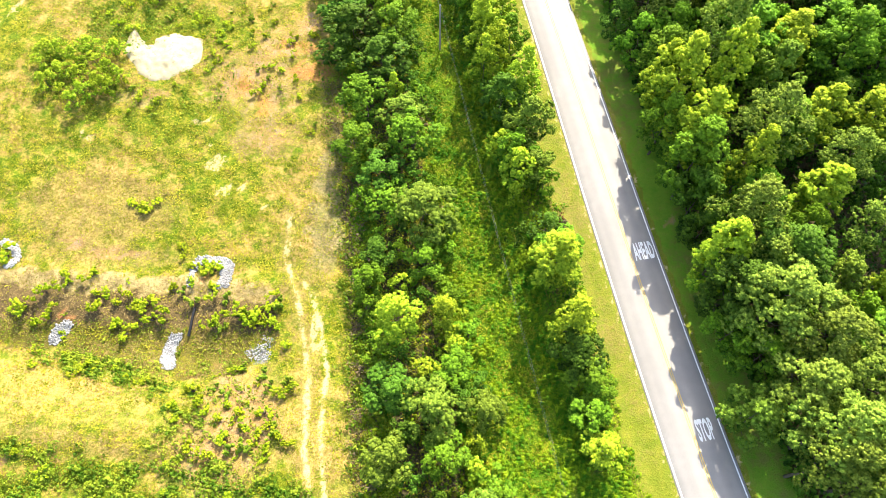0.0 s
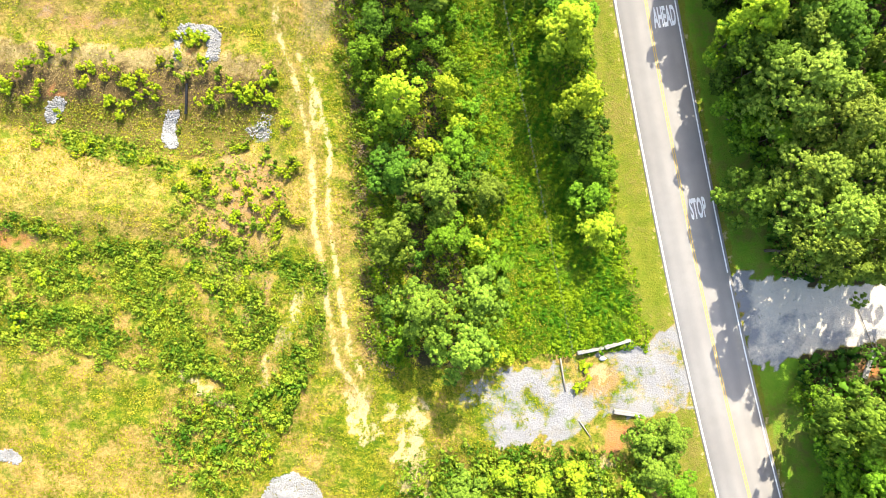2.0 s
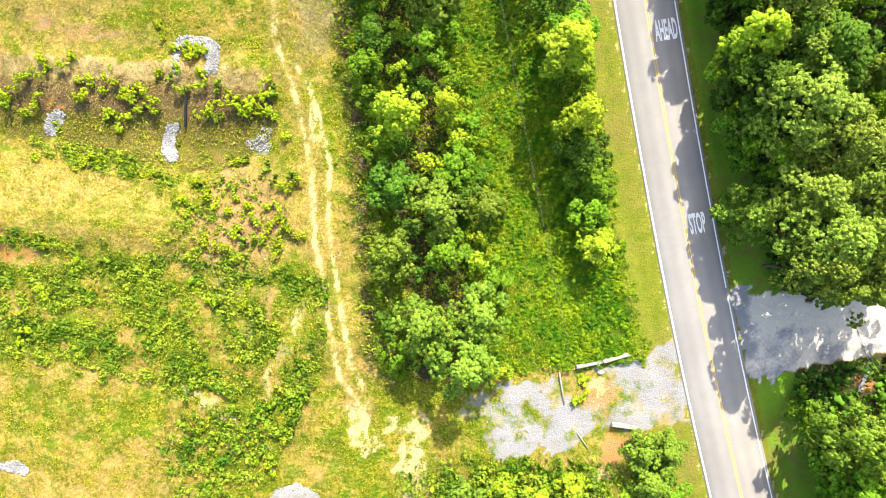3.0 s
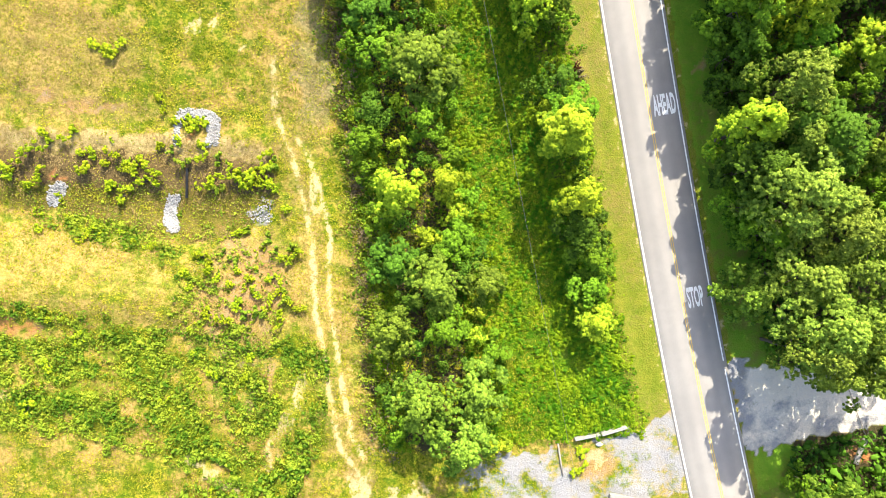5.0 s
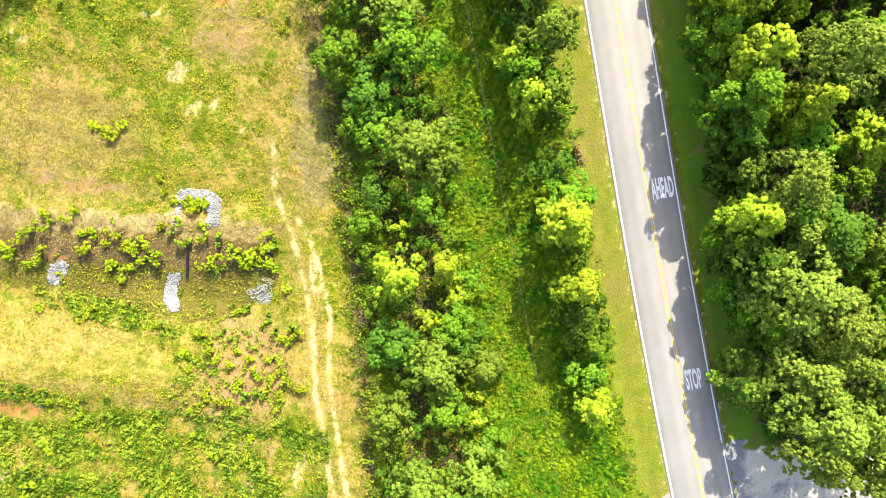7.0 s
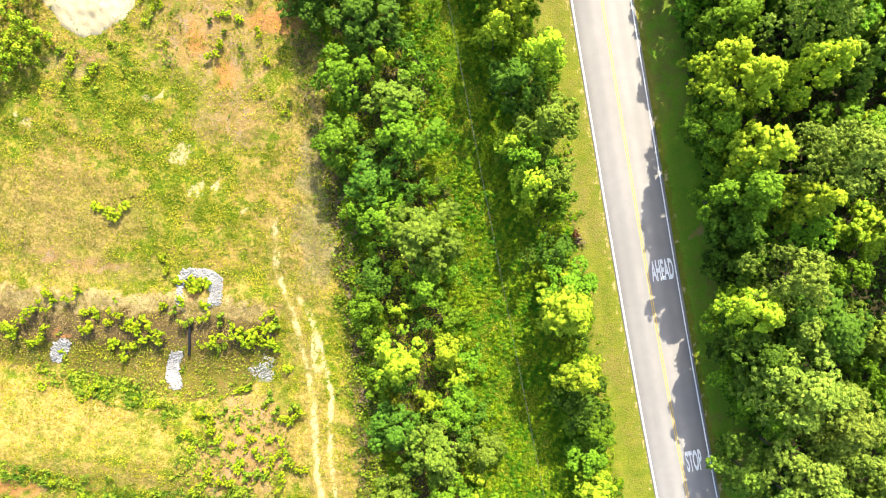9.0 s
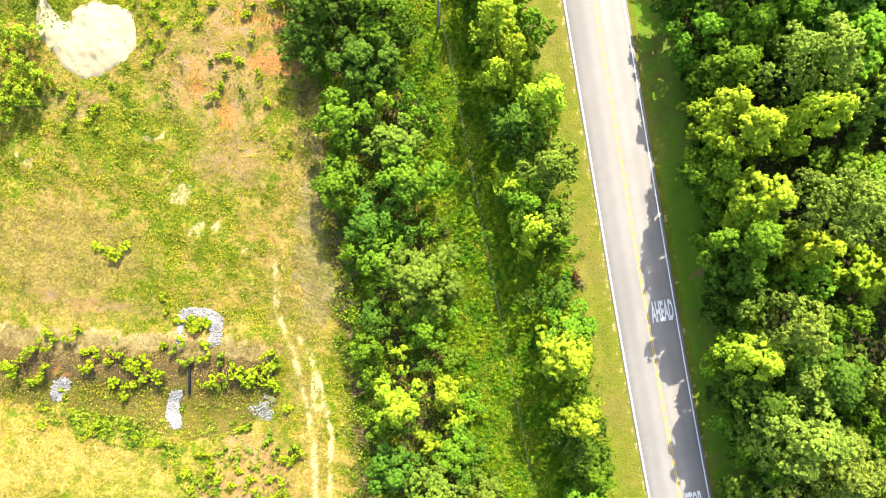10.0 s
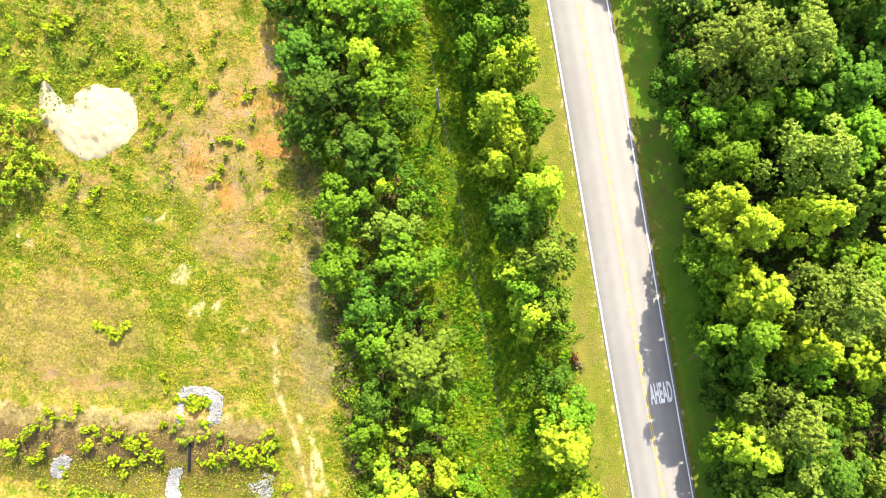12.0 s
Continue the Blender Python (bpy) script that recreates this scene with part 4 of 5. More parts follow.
# lower trees in the gaps of the wood
for k in range(260):
    y = rng.uniform(6, 78)
    u = rng.uniform(11.5, 34)
    x = float(road_x(y)) + u
    r0 = rng.uniform(2.4, 3.0)
    if x > 44 + 0.36 * y or any((x - a) ** 2 + (y - b) ** 2 < (0.72 * (r0 + c)) ** 2 for a, b, c, d in tree_spots):
        continue
    tree(x, y, rng.uniform(9.5, 11.3), r0, str(rng.choice(["mid", "dark", "pale"])), "trees of the east wood")

# saplings that close the two rows
for k in range(420):
    y = rng.uniform(-12, 94)
    if k % 3:
        x = float(np.interp(y, [-12, 5, 20, 32, 45, 60, 75, 95], [2.4, 1.0, -2.6, -5.0, -8.3, -11.5, -14.0, -18.0])) + rng.uniform(-6.2, 6.0)
        r0, rise, group = rng.uniform(1.2, 2.2), rng.uniform(2.4, 5.0), "saplings of the west row"
    else:
        if y < 2:
            continue
        x = float(road_x(y)) - float(np.interp(y, [0, 25, 60, 95], [11.6, 11.4, 12.6, 13.2])) + rng.uniform(-2.6, 2.4)
        r0, rise, group = rng.uniform(1.1, 1.9), rng.uniform(2.5, 6.0), "saplings of the roadside row"
    if any((x - a) ** 2 + (y - b) ** 2 < (0.62 * (r0 + c)) ** 2 for a, b, c, d in tree_spots):
        continue
    kind = str(rng.choice(["sapling", "dark_sapling", "dark_sapling", "bright_sapling"]))
    tree(x, y, ground_z(x, y) + rise, r0, kind, group)


# ---- shrubs standing singly in the field ----
def shrub_meshes(seed, mat):
    r = np.random.default_rng(seed)
    wood, cen = [], []
    lobes = [(r.uniform(-0.75, 0.75), r.uniform(-0.55, 0.55), r.uniform(0.3, 0.6), r.uniform(0.55, 1.0)) for _ in range(4)]
    for k in range(20):
        lx, ly, lr, lh = lobes[k % 4]
        a, d = r.uniform(0, 6.283), math.sqrt(r.uniform(0, 1)) * lr
        c = np.array([lx + math.cos(a) * d, ly + math.sin(a) * d, r.uniform(0.45, 1.05) * lh])
        if k % 2:
            wood.append(tube([(0, 0, -0.1), c * 0.55 + np.array([0, 0, 0.05]), c], [0.03, 0.02, 0.008], 4))
        cen.append(c)
    cen = np.array(cen)
    # same painted shading as the crowns: tuft tops light, rims dark
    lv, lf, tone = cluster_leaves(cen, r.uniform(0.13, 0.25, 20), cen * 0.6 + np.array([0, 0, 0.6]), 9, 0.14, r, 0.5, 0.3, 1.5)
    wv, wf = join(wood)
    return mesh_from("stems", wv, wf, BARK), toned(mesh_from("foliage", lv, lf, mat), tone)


shrub_models = [shrub_meshes(300 + i, m) for i, m in enumerate((SHRUB, SHRUB, SHRUB, SHRUB, WEED, LEAF["red"], LEAF["dead"]))]


def shrub(x, y, radius, tall, model, label="low leafy yellow-green shrub in the field", group="field shrubs"):
    ob = empty("shrub", pose(x, y, ground_z(x, y), 0, 0, rng.uniform(0, 360)), label, "shrub", group)
    ob.scale = (radius * rng.uniform(0.75, 1.3), radius * rng.uniform(0.65, 1.1), tall)
    child("stems", shrub_models[model][0], ob)
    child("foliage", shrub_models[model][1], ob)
    return ob


SHRUBS = [(-40.8, 33.1, 1.6, 0.8), (-42.2, 33.6, 1.2, 0.7), (-39.6, 33.8, 1.1, 0.8), (-34.2, 27.3, 1.1, 1.0), (-31.7, 24.9, 1.25, 1.3), (-30.4, 25.1, 1.2, 1.4), (-29.3, 24.9, 1.25, 1.3), (-32.0, 22.7, 0.7, 0.8), (-57.0, 25.4, 1.6, 1.3), (-47.0, 15.4, 0.6, 0.7), (-32.2, 14.0, 0.5, 0.6),
          (18.3, -13.0, 1.4, 0.8), (-40.0, 65.6, 1.4, 1.2), (-47.4, 69.5, 1.6, 1.5)]
for x, y, r0, t0 in SHRUBS:
    shrub(x, y, r0, t0, int(rng.integers(0, 5)))
shrub(15.4, 33.5, 0.7, 1.9, 5, "dark red-leaved shrub beside the tree row", "roadside shrubs")
shrub(16.0, 32.4, 0.9, 1.2, 6, "withered pinkish-brown bush beside the tree row", "roadside shrubs")


# small shrubs: on the bare north ground, on the bank, on the slope below it
NORTH = [(-31.3, 63.9), (-28.8, 62.9), (-30.8, 60.9), (-24.7, 63.3), (-24.8, 62.1), (-28.0, 66.2), (-24.2, 59.5), (-31.9, 66.5), (-22.0, 63.8), (-21.8, 63.1), (-28.9, 56.3), (-28.2, 57.2), (-27.1, 57.3), (-25.3, 56.5), (-27.1, 55.0), (-27.8, 53.6), (-25.1, 53.4), (-28.6, 52.3), (-22.0, 51.7), (-23.2, 55.2), (-45.5, 50.5), (-46.7, 51.9), (-43.3, 48.8), (-42.5, 50.2), (-41.1, 53.3), (-46.3, 48.3), (-47.9, 53.2), (-33.2, 67.5), (-31.8, 66.9), (-29.2, 68.8), (-37.9, 65.9), (-39.2, 65.4), (-35.6, 61.7), (-35.6, 57.8), (-34.2, 60.6), (-19.2, 47.3), (-19.6, 46.1)]
ON_BANK = [(-34.6, 22.0), (-43.6, 20.8), (-40.0, 20.9), (-37.7, 19.4), (-35.8, 17.8), (-35.0, 19.1), (-38.9, 16.2), (-41.0, 16.8), (-48.1, 21.5), (-50.3, 20.6), (-45.3, 22.9), (-48.1, 22.8), (-31.3, 20.5), (-29.0, 21.6), (-26.9, 20.8), (-25.2, 19.2), (-23.7, 18.6), (-21.5, 21.0), (-20.4, 20.6), (-28.3, 17.9), (-27.2, 17.7), (-21.9, 18.2), (-22.8, 17.9), (-25.6, 19.0), (-24.5, 19.0), (-20.4, 17.6), (-21.0, 19.4), (-49.0, 18.0), (-51.0, 16.5), (-43.7, 19.0), (-40.7, 19.6), (-52.1, 19.0), (-53.2, 18.0), (-33.0, 21.7), (-42.7, 20.7), (-37.0, 19.8), (-38.4, 19.4)]
ON_SLOPE = [(-18.1, 15.1), (-20.9, 11.5), (-19.7, 10.2), (-18.2, 8.9), (-16.9, 9.8), (-19.3, 6.7), (-18.5, 5.2), (-22.3, 2.2), (-20.7, 2.8), (-18.3, 2.0), (-29.4, 6.0), (-26.9, 2.4), (-25.0, 1.6), (-26.0, 6.6), (-24.3, 5.6), (-23.3, 3.5), (-22.0, 6.4), (-21.3, 5.0), (-28.1, 8.8), (-26.3, 9.6), (-24.2, 12.0), (-23.3, 12.5), (-24.7, 8.5), (-23.7, 7.2), (-30.4, 7.1), (-27.6, 7.0), (-19.8, 3.7), (-17.5, 4.3), (-16.1, 3.4), (-29.1, 5.5), (-18.0, 4.7), (-17.4, 10.5)]
for spots, ra, rb in ((NORTH, 0.55, 0.85), (ON_BANK, 0.9, 1.25), (ON_SLOPE, 0.8, 1.2)):
    for x, y in spots:
        r0 = rng.uniform(ra, rb)
        shrub(x, y, r0, r0 * rng.uniform(1.0, 1.5), int(rng.integers(0, 5)))


def scatter(n, x0, x1, y0, y1, keep):
    x, y = rng.uniform(x0, x1, n), rng.uniform(y0, y1, n)
    ok = rng.uniform(0, 1, n) < keep(x, y)
    return x[ok], y[ok]


def strip_keep(x, y):
    u = x - road_x(y)
    west_edge = np.interp(y, [-14, 0, 20, 45, 70, 100], [-5.5, -7.0, -10.5, -14.5, -19.5, -25])
    inside = (u < -7.2 + 1.0 * wobble(x, y, 4, 34)) & (x > west_edge) & (y > -10.5 + 0.12 * (x - 18) + 0.5 * wobble(x, y, 3, 35))
    row = smooth(4.4, 3.0, np.abs(x - np.interp(y, [-14, 0, 20, 45, 70, 100], [1.5, 0.5, -3.0, -8.0, -13.0, -19.0])))
    thin = 1 - 0.75 * smooth(-15, -19, u) * smooth(0.25, 0.7, wobble(x, y, 5, 30) + 0.5 * wobble(x, y, 1.8, 29))
    return inside * thin * (1 - 0.7 * row) * (0.62 + 0.4 * wobble(x, y, 6, 31)) * (0.3 + 0.7 * smooth(-7.6, -10.5, u + 1.2 * wobble(x, y, 3, 36))) * (1 + 0.5 * smooth(-19, -14, u))


def foot_keep(x, y):
    edge = np.interp(y, [-14, 0, 20, 32, 45, 60, 80], [-4.6, -6.2, -9.6, -12.0, -15.2, -18.4, -22.0])
    band = smooth(-3.4, -1.6, x - edge + 0.8 * wobble(x, y, 4, 55)) * smooth(3.0, 1.0, x - edge)
    return band * smooth(-13, -9, y) * smooth(80, 55, y) * np.clip(0.55 + 0.6 * wobble(x, y, 3.0, 56), 0, 1) * np.where(y > 28, 0.35, 1.0)


bands = [
    # how many tries, area, the radius, and where
    (16, (-66, -20, 17.4, 22.6), (0.3, 0.6), lambda x, y: 0.7 + 0.3 * (wobble(x, y, 5, 21) > 0)),
    (22, (-28, -17.2, -8, 11.5), (0.3, 0.55), lambda x, y: np.ones_like(x) * 0.9),
    (24, (-50, -33, 9.6, 13.4), (0.5, 0.9), lambda x, y: smooth(1.9, 0.6, np.abs(y - (11.2 - 0.22 * (x + 42))))),
    (26, (-46, -20, 62, 76), (0.35, 0.75), lambda x, y: 0.55 * (wobble(x, y, 9, 22) > -0.1)),
    (14, (-54, -44, 62, 76), (0.5, 1.1), lambda x, y: np.ones_like(x) * 0.8),
    (18, (-37.2, -34.6, 55, 66), (0.5, 0.9), lambda x, y: np.ones_like(x) * 0.9),
    (24, (-52, -20, -10, 1.5), (0.5, 1.1), lambda x, y: weed_zone(x, y) * 0.85),
    (30, (2, 29, -30, -19), (0.6, 1.2), lambda x, y: weed_zone(x, y) * 0.9),
    (34, (-6, 20, -8, 60), (0.5, 1.1), lambda x, y: strip_keep(x, y) * 0.8),
    (30, (-14, -4, -9, 24), (0.6, 1.1), lambda x, y: 0.9 * foot_keep(x, y) + 0.1 * (foot_keep(x, y) > 0.2)),
    (22, (-32, -16, -28, -19), (0.5, 1.0), lambda x, y: 0.8 * (wobble(x, y, 8, 23) > -0.2)),
]
for tries, (x0, x1, y0, y1), (ra, rb), keep in bands:
    for x, y in zip(*scatter(tries, x0, x1, y0, y1, keep)):
        r0 = rng.uniform(ra, rb)
        shrub(x, y, r0, r0 * rng.uniform(0.8, 1.2), int(rng.integers(0, 5)) if x < -16 else 4)


# ---- low growth that nobody could count ----
def low_growth(name, n, area, keep, rise, leaf, mat, label, lumps=1.6, stretch=1.4, steep=1.6, jitter=0.35, seed=71, tuft=0.0, tuft_size=0.25):
    """A lumpy mat of leaves over the ground: the leaves lie along the lumps and rise unevenly over them."""
    x, y = scatter(n, *area, keep)

    def lump(px, py):
        v = 0.42 + 0.34 * wobble(px, py, lumps * 2.2, seed) + 0.36 * np.abs(wobble(px, py, lumps, seed + 1)) + 0.16 * wobble(px, py, lumps * 0.45, seed + 2)
        return rise * np.clip(v, 0.04, 1.5)

    b = lump(x, y)
    gx_, gy_ = (lump(x + 0.1, y) - b) / 0.1, (lump(x, y + 0.1) - b) / 0.1
    z = height(x, y) + b * rng.uniform(0.75, 1.08, len(x)) + 0.02
    nrm = np.stack([-gx_ * steep, -gy_ * steep, np.ones_like(x)], 1) + rng.normal(0, jitter, (len(x), 3))
    tone = np.clip(0.5 + 0.48 * wobble(x, y, lumps * 0.9, seed + 3) + 0.40 * wobble(x, y, 7.0, seed + 4) + rng.normal(0, 0.07, len(x)), 0, 1)
    p = np.stack([x, y, z], 1)
    big = rng.uniform(0, 1, len(x)) < tuft
    v, f = leaves(p[~big], nrm[~big], leaf * rng.uniform(0.6, 1.4, int((~big).sum())), rng, stretch, 0.15)
    tone_at = np.repeat(tone[~big], 3)
    if big.any():
        cv, cf, tip = clumps(p[big], tuft_size * rng.uniform(0.6, 1.4, int(big.sum())), nrm[big] + np.array([0, 0, 0.3]), rng, 8, 0.6, 0.6)
        v, f = join([(v, f), (cv, cf)])
        # tufts also get the painted shading, light top and dark rim, at lower strength
        tone_at = np.concatenate([tone_at, np.clip(np.repeat(tone[big], len(tip) // int(big.sum())) + 0.6 * tip, 0, 1)])
    return tagged(new(name, toned(mesh_from(name, v, f, mat), tone_at)), label, "vegetation", kind="stuff")


low_growth("undergrowth", 580000, (-24, 27, -14, 92), strip_keep, 0.5, 0.12, VINE, "dense yellow-green vines and brambles between the tree rows", steep=0.8, jitter=0.25, tuft=0.09, tuft_size=0.16)


def weed_keep(x, y):
    return weed_zone(x, y) * (0.6 + 0.5 * wobble(x, y, 4, 33))


low_growth("weeds", 430000, (-62, -12, -22, 13), weed_keep, 0.65, 0.125, WEED, "dense patch of tall leafy green weeds in the field", 1.3, seed=81, tuft=0.08, tuft_size=0.125)
low_growth("weeds", 270000, (-34, 55, -34, -14), weed_keep, 0.85, 0.16, WEED, "leafy green weeds round the gravel drive", 1.3, seed=82, tuft=0.1, tuft_size=0.2)
low_growth("weeds", 260000, (-60, -20, 13, 78), weed_keep, 0.45, 0.13, WEED, "leafy yellow-green weeds about the basin and the sand", 1.3, seed=83, tuft=0.04, tuft_size=0.14)


low_growth("brambles", 300000, (-26, 0, -13, 80), foot_keep, 0.75, 0.14, WEED, "ragged yellow-green brambles along the foot of the trees", 1.0, seed=85, tuft=0.08, tuft_size=0.16)


def wood_floor(x, y):
    u = x - road_x(y)
    return (u > 8.6) * np.where((u < 13) | (y < -8), 0.9, 0.4) * (1 - in_poly(x, y, DRIVE_E)) * (1 - 0.8 * blob(x, y, 51.0, -10.2, 2.0, 1.4))


low_growth("wood_floor_growth", 230000, (12, 72, -34, 96), wood_floor, 1.3, 0.26, LEAF["dark"], "dark green brush on the floor of the wood", 2.2, seed=91, tuft=0.06, tuft_size=0.35)


def grass_keep(x, y):
    u = x - road_x(y)
    c = cover(x, y)
    bare = np.clip(c["pale"] + c["soil"] * 0.8 + c["gravel"] * 1.2 + c["bank"] * 0.95 - c["basin"] * 0.4, 0, 1)
    return (u < -13) * (1 - in_poly(x, y, MOUND)) * (1 - rocks_near(x, y)) * (1 - bare) * (1 - 0.85 * np.clip(c["dry"], 0, 1)) * (0.55 + 0.6 * wobble(x, y, 4, 41))


def straw_keep(x, y):
    u = x - road_x(y)
    c = cover(x, y)
    bare = np.clip(c["pale"] + c["soil"] * 0.6 + c["gravel"] * 1.2, 0, 1)
    return (u < -13) * (1 - rocks_near(x, y)) * (1 - bare) * np.clip(c["dry"] * 0.9 + c["crest"] * 2.0 + c["bank"] * 0.75 + 0.02, 0, 1) * (0.55 + 0.5 * wobble(x, y, 4, 42))


low_growth("grass", 500000, (-70, 14, -36, 90), grass_keep, 0.17, 0.11, DRYGRASS, "sunlit yellow-green tufted grass of the field", 0.8, 2.0, 1.0, 0.15, seed=101)
low_growth("dry_grass", 520000, (-70, 14, -36, 90), straw_keep, 0.22, 0.065, STRAW, "dry straw-coloured grass on the bank and field", 1.0, 4.5, 0.5, 0.16, seed=111)


def brush_keep(x, y):
    edge = np.interp(y, [-14, 0, 20, 32, 45, 60, 80], [-4.6, -6.2, -9.6, -12.0, -15.2, -18.4, -22.0])
    heap = 0.45 * np.maximum(blob(x, y, -4.6, 50.0, 2.2, 3.2), blob(x, y, -1.4, 37.0, 1.5, 2.0)) * (wobble(x, y, 1.5, 46) > 0)
    return heap + smooth(2.4, 0.9, np.abs(x - edge + 0.5 * smooth(14, 4, y))) * np.clip(0.3 + 0.5 * wobble(x, y, 5, 45), 0, 1) * smooth(-15, -11, y) * smooth(70, 40, y)


low_growth("dead_brush", 330000, (-26, 2, -15, 90), brush_keep, 0.4, 0.13, LEAF["dead"], "brown dead brush along the foot of the tree row", 1.2, 2.6, 1.8, 0.6, seed=121)


# ---- rip-rap, sand, drain ----
def stones(name, x, y, size, label, mat=STONE, rise=0.0):
    """Broken rocks laid on the ground, each a dented twenty-sided lump."""
    g = (1 + 5**0.5) / 2
    ico = np.array([(-1, g, 0), (1, g, 0), (-1, -g, 0), (1, -g, 0), (0, -1, g), (0, 1, g), (0, -1, -g), (0, 1, -g), (g, 0, -1), (g, 0, 1), (-g, 0, -1), (-g, 0, 1)]) / 1.9
    tri = np.array([(0, 11, 5), (0, 5, 1), (0, 1, 7), (0, 7, 10), (0, 10, 11), (1, 5, 9), (5, 11, 4), (11, 10, 2), (10, 7, 6), (7, 1, 8), (3, 9, 4), (3, 4, 2), (3, 2, 6), (3, 6, 8), (3, 8, 9), (4, 9, 5), (2, 4, 11), (6, 2, 10), (8, 6, 7), (9, 8, 1)])
    n = len(x)
    s = size * rng.uniform(0.6, 1.4, n)
    v = ico[None] * rng.uniform(0.65, 1.2, (n, 12, 1)) * np.stack([s, s * rng.uniform(0.6, 1, n), s * 0.6], 1)[:, None]
    a = rng.uniform(0, 6.283, n)
    c, sn = np.cos(a)[:, None], np.sin(a)[:, None]
    v = np.stack([v[..., 0] * c - v[..., 1] * sn, v[..., 0] * sn + v[..., 1] * c, v[..., 2]], -1)
    v += np.stack([x, y, height(x, y) + s * 0.16 + rise * rng.uniform(0, 1, n)], 1)[:, None]
    f = (tri[None] + 12 * np.arange(n)[:, None, None]).reshape(-1, 3)
    return tagged(new(name, mesh_from(name, v.reshape(-1, 3), f, mat)), label, "rocks", kind="stuff")


def within(pts, n):
    """n random places inside an outline, a few just over its edge."""
    p = np.array(pts)
    x, y = rng.uniform(p[:, 0].min(), p[:, 0].max(), n * 12), rng.uniform(p[:, 1].min(), p[:, 1].max(), n * 12)
    ok = in_poly(x + rng.normal(0, 0.1, len(x)), y + rng.normal(0, 0.1, len(x)), pts)
    return x[ok][:n], y[ok][:n]


for pts, n, label in RIP:
    x, y = within(pts, int(1.15 * n))
    stones("riprap", x, y, 0.12 if n < 2000 else 0.10, label, rise=0.12)


def sand_mound():
    """A low heap of pale sand, notched on its north side."""
    bm = bmesh.new()
    outline = MOUND
    step = 0.22
    xs, ys = np.arange(-52, -36, step), np.arange(52, 65, step)
    X, Y = np.meshgrid(xs, ys)
    wob = 0.3 * wobble(X, Y, 4.0, 51)
    inside = in_poly(X, Y, outline)
    d = near_line(X, Y, outline + outline[:1]) * np.where(inside, 1, -1) + wob
    Z = height(X, Y) + np.where(d > 0, 0.22 * (1 - np.exp(-d / 0.7)) + 0.30 * (1 - np.exp(-d / 2.0)), d * 0.8) + smooth(0.2, 1.5, d) * (0.05 * wobble(X, Y, 2, 52) + 0.025 * wobble(X, Y, 0.9, 53)) + 0.03
    vs = [[bm.verts.new((X[j, i], Y[j, i], Z[j, i])) if d[j, i] > -0.8 else None for i in range(len(xs))] for j in range(len(ys))]
    for j in range(len(ys) - 1):
        for i in range(len(xs) - 1):
            q = (vs[j][i], vs[j][i + 1], vs[j + 1][i + 1], vs[j + 1][i])
            if all(q):
                bm.faces.new(q).smooth = True
    me = bpy.data.meshes.new("sand_mound")
    bm.to_mesh(me)
    bm.free()
    me.materials.append(SAND)
    return tagged(new("sand_mound", me), "low mound of pale cream sand in the field", "sand mound")


sand_mound()


def pipe():
    p = [(-31.0, 19.6), (-31.05, 18.4), (-31.1, 17.2), (-31.2, 16.0)]
    v, f = tube([(a, b, ground_z(a, b) + 0.2) for a, b in p], [0.17] * 4, 12)
    v2, f2 = tube([(a, b, ground_z(a, b) + 0.2) for a, b in p], [0.14] * 4, 12)
    v, f = join([(v, f), (v2, f2[:, ::-1])])
    return tagged(new("drain_pipe", mesh_from("drain_pipe", v, f, BLACKPIPE)), "black corrugated drain pipe down the basin bank", "pipe")


pipe()


# ---- barrier, slab, posts by the driveways ----
def block(sx, sy, sz, bevel=0.04, taper=0.0):
    bm = bmesh.new()
    bmesh.ops.create_cube(bm, size=1.0)
    for v in bm.verts:
        k = 1 - taper if v.co.z > 0 else 1
        v.co = Vector((v.co.x * sx, v.co.y * sy * k, (v.co.z + 0.5) * sz))
    bmesh.ops.bevel(bm, geom=bm.edges[:], offset=bevel, segments=2, affect="EDGES")
    return bm


def barrier(x, y, turn, length, label, tall=0.7, wide=0.34, taper=0.35):
    ob = empty("concrete_barrier", pose(x, y, ground_z(x, y) - 0.03, 0, 0, turn), label, "barrier", "driveway barriers")
    part("foot", block(length, wide, 0.2, 0.03), CONCRETE, ob)
    o = part("wall", block(length, wide * 0.8, tall - 0.2, 0.03, taper), CONCRETE, ob)
    o.location.z = 0.2
    return ob


barrier(18.95, -10.0, 15, 3.05, "pale concrete barrier along the gravel driveway's edge", 0.72, 0.5)
barrier(21.95, -9.05, 20, 3.05, "pale concrete barrier along the gravel driveway's edge", 0.72, 0.5)
barrier(23.45, -16.95, -5, 3.1, "white concrete barrier lying by the thicket", 0.55, 0.6, 0.1)
stones("boulder", np.array([20.35]), np.array([-10.85]), 0.55, "white boulder beside the concrete barrier", PALESTONE)


def timber(x0, y0, x1, y1, rad, label, name="fallen_post", z=0.12):
    v, f = tube([(x0, y0, ground_z(x0, y0) + z), ((x0 + x1) / 2, (y0 + y1) / 2, ground_z((x0 + x1) / 2, (y0 + y1) / 2) + z + 0.02), (x1, y1, ground_z(x1, y1) + z)], [rad, rad * 0.95, rad * 0.85], 8)
    me = mesh_from(name, v, f, OLDWOOD)
    bm = bmesh.new()
    bm.from_mesh(me)
    bmesh.ops.holes_fill(bm, edges=bm.edges[:])
    bm.to_mesh(me)
    bm.free()
    return tagged(new(name, me), label, "post", "loose posts")


timber(15.55, -10.9, 16.35, -14.9, 0.11, "pale grey round post lying across the driveway")
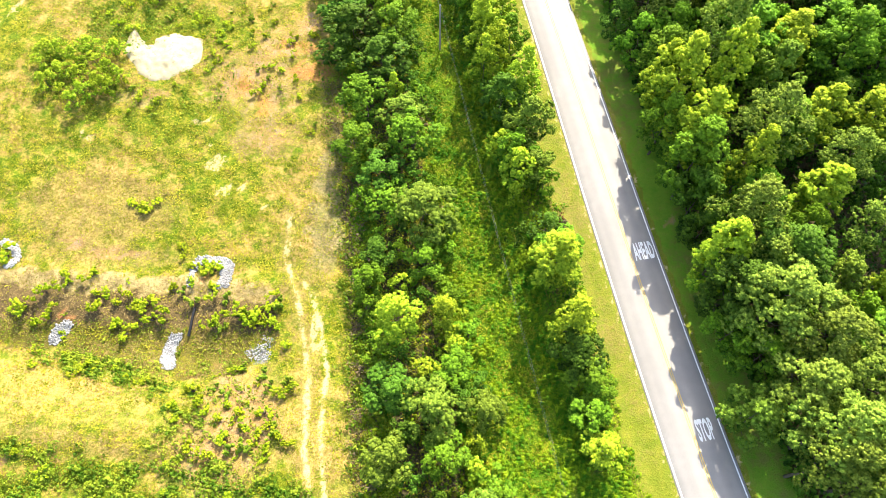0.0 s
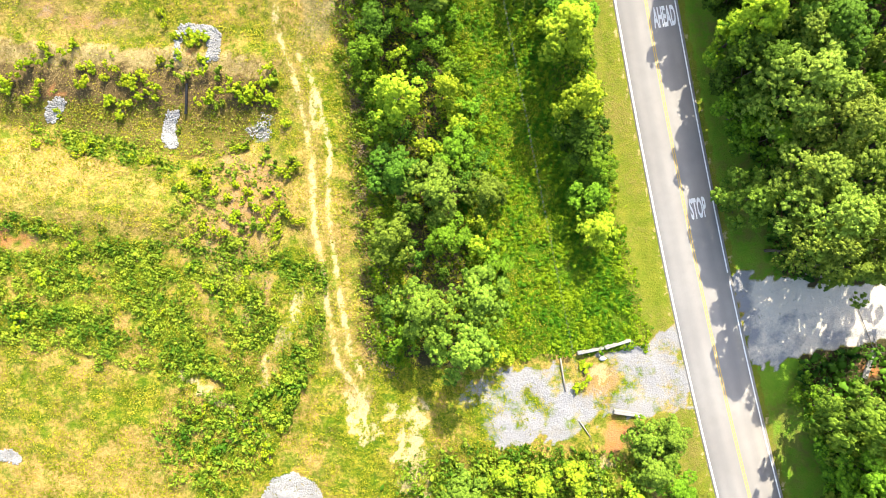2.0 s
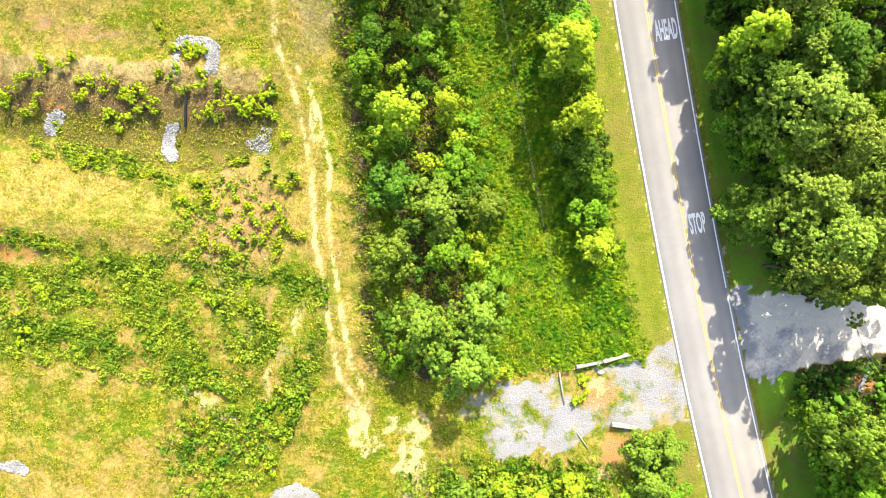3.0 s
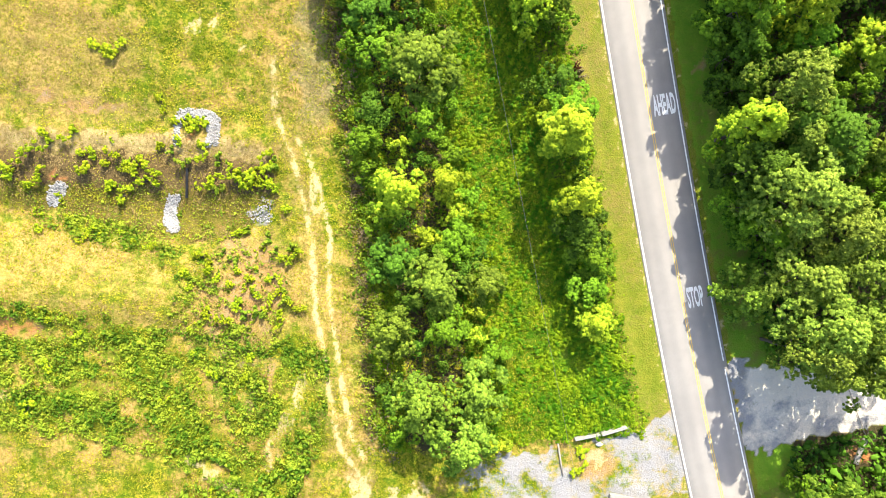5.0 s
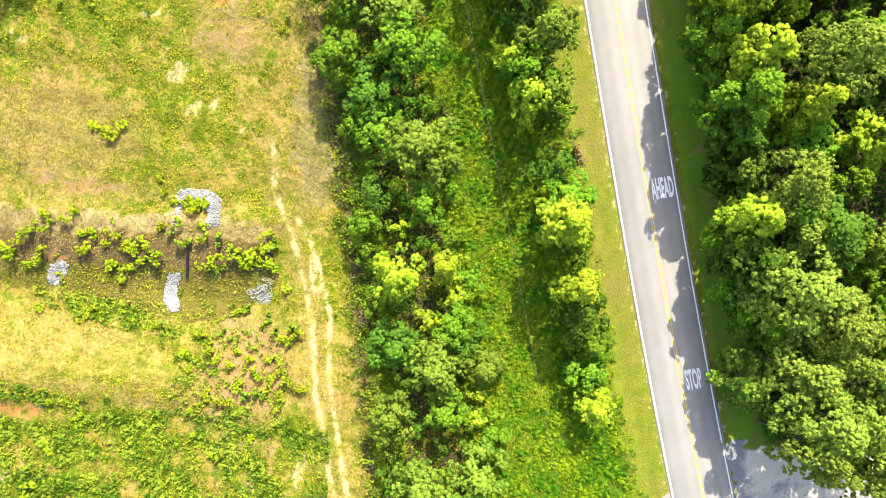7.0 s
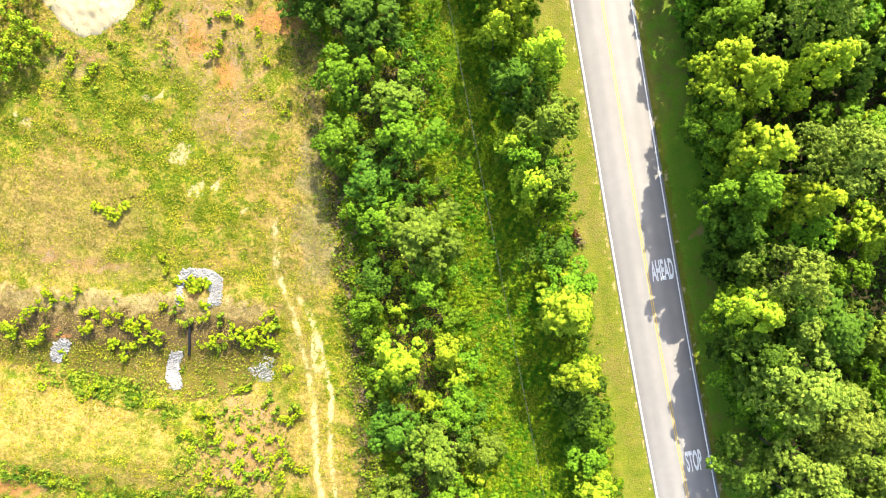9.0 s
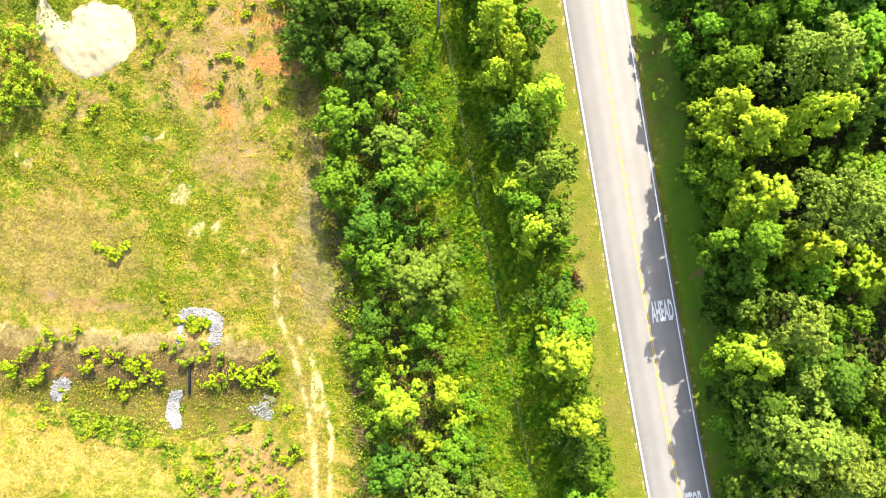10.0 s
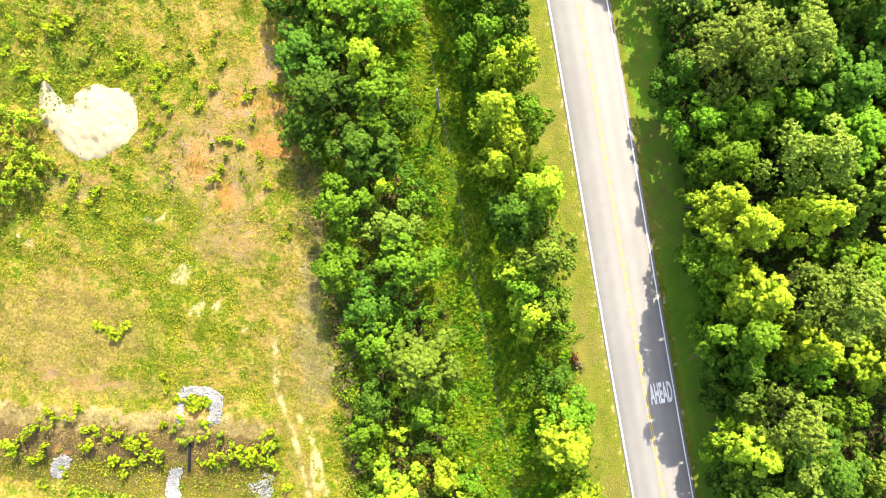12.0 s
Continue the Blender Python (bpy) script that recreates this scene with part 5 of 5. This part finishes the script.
timber(18.1, -18.2, 19.4, -19.9, 0.07, "thin grey post lying at the thicket's edge")
timber(46.2, -0.2, 43.4, 0.2, 0.14, "pale fallen log at the wood's edge")
timber(48.9, -1.9, 51.3, -7.8, 0.05, "thin pale pole lying beside the eastern driveway")


def gate_beam():
    ob = empty("gate_post", pose(51.0, -9.9, ground_z(51, -9.9), 0, 0, 71), "toppled grey concrete gate post with bent rods", "gate post")
    part("beam", block(3.4, 0.62, 0.3, 0.04), CONCRETE, ob)
    for a, b in (((1.6, 0.1), (2.6, 0.9)), ((1.6, -0.1), (3.0, 0.45)), ((1.6, 0), (1.9, -1.2))):
        v, f = tube([(a[0], a[1], 0.25), ((a[0] + b[0]) / 2, (a[1] + b[1]) / 2, 0.42), (b[0], b[1], 0.1)], [0.04] * 3, 6)
        child("rod", mesh_from("rod", v, f, WIRE), ob, "bent pale metal rod")


gate_beam()


# ---- power line along the strip ----
def power_pole(x, y, tall):
    z = ground_z(x, y)
    ob = empty("power_pole", pose(x, y, z, 0, 0, 14), "weathered wooden power pole with a single insulator", "power pole", "power line")
    v, f = tube([(0, 0, -0.3), (0, 0, tall * 0.5), (0, 0, tall)], [0.17, 0.14, 0.11], 10)
    child("post", mesh_from("post", v, f, OLDWOOD), ob, "grey wooden post")
    v, f = tube([(0, 0, tall - 0.02), (0, 0, tall + 0.12), (0, 0, tall + 0.2), (0, 0, tall + 0.32)], [0.1, 0.14, 0.08, 0.03], 10)
    child("insulator", mesh_from("insulator", v, f, PORCELAIN), ob)
    return z + tall


POLES = [(-2.2, 61.9), (24.0, -44.0), (-19.2, 130.0)]
tops = [power_pole(px, py, 8.6) for px, py in POLES]


def span(p, q, sag, off, rad):
    pts = []
    for i in range(25):
        t = i / 24
        pts.append((p[0] + (q[0] - p[0]) * t + off, p[1] + (q[1] - p[1]) * t, p[2] + (q[2] - p[2]) * t - sag * 4 * t * (1 - t)))
    v, f = tube(pts, [rad] * 25, 5)
    return tagged(new("power_cable", mesh_from("power_cable", v, f, WIRE)), "thin grey power cable along the strip", "cable", "power line")


for a, b in ((0, 1), (2, 0)):
    pa, pb = (*POLES[a], tops[a] + 0.25), (*POLES[b], tops[b] + 0.25)
    span(pa, pb, 1.6, 0.0, 0.008)
    span((pa[0], pa[1], pa[2] - 1.6), (pb[0], pb[1], pb[2] - 1.6), 1.8, 0.2, 0.008)
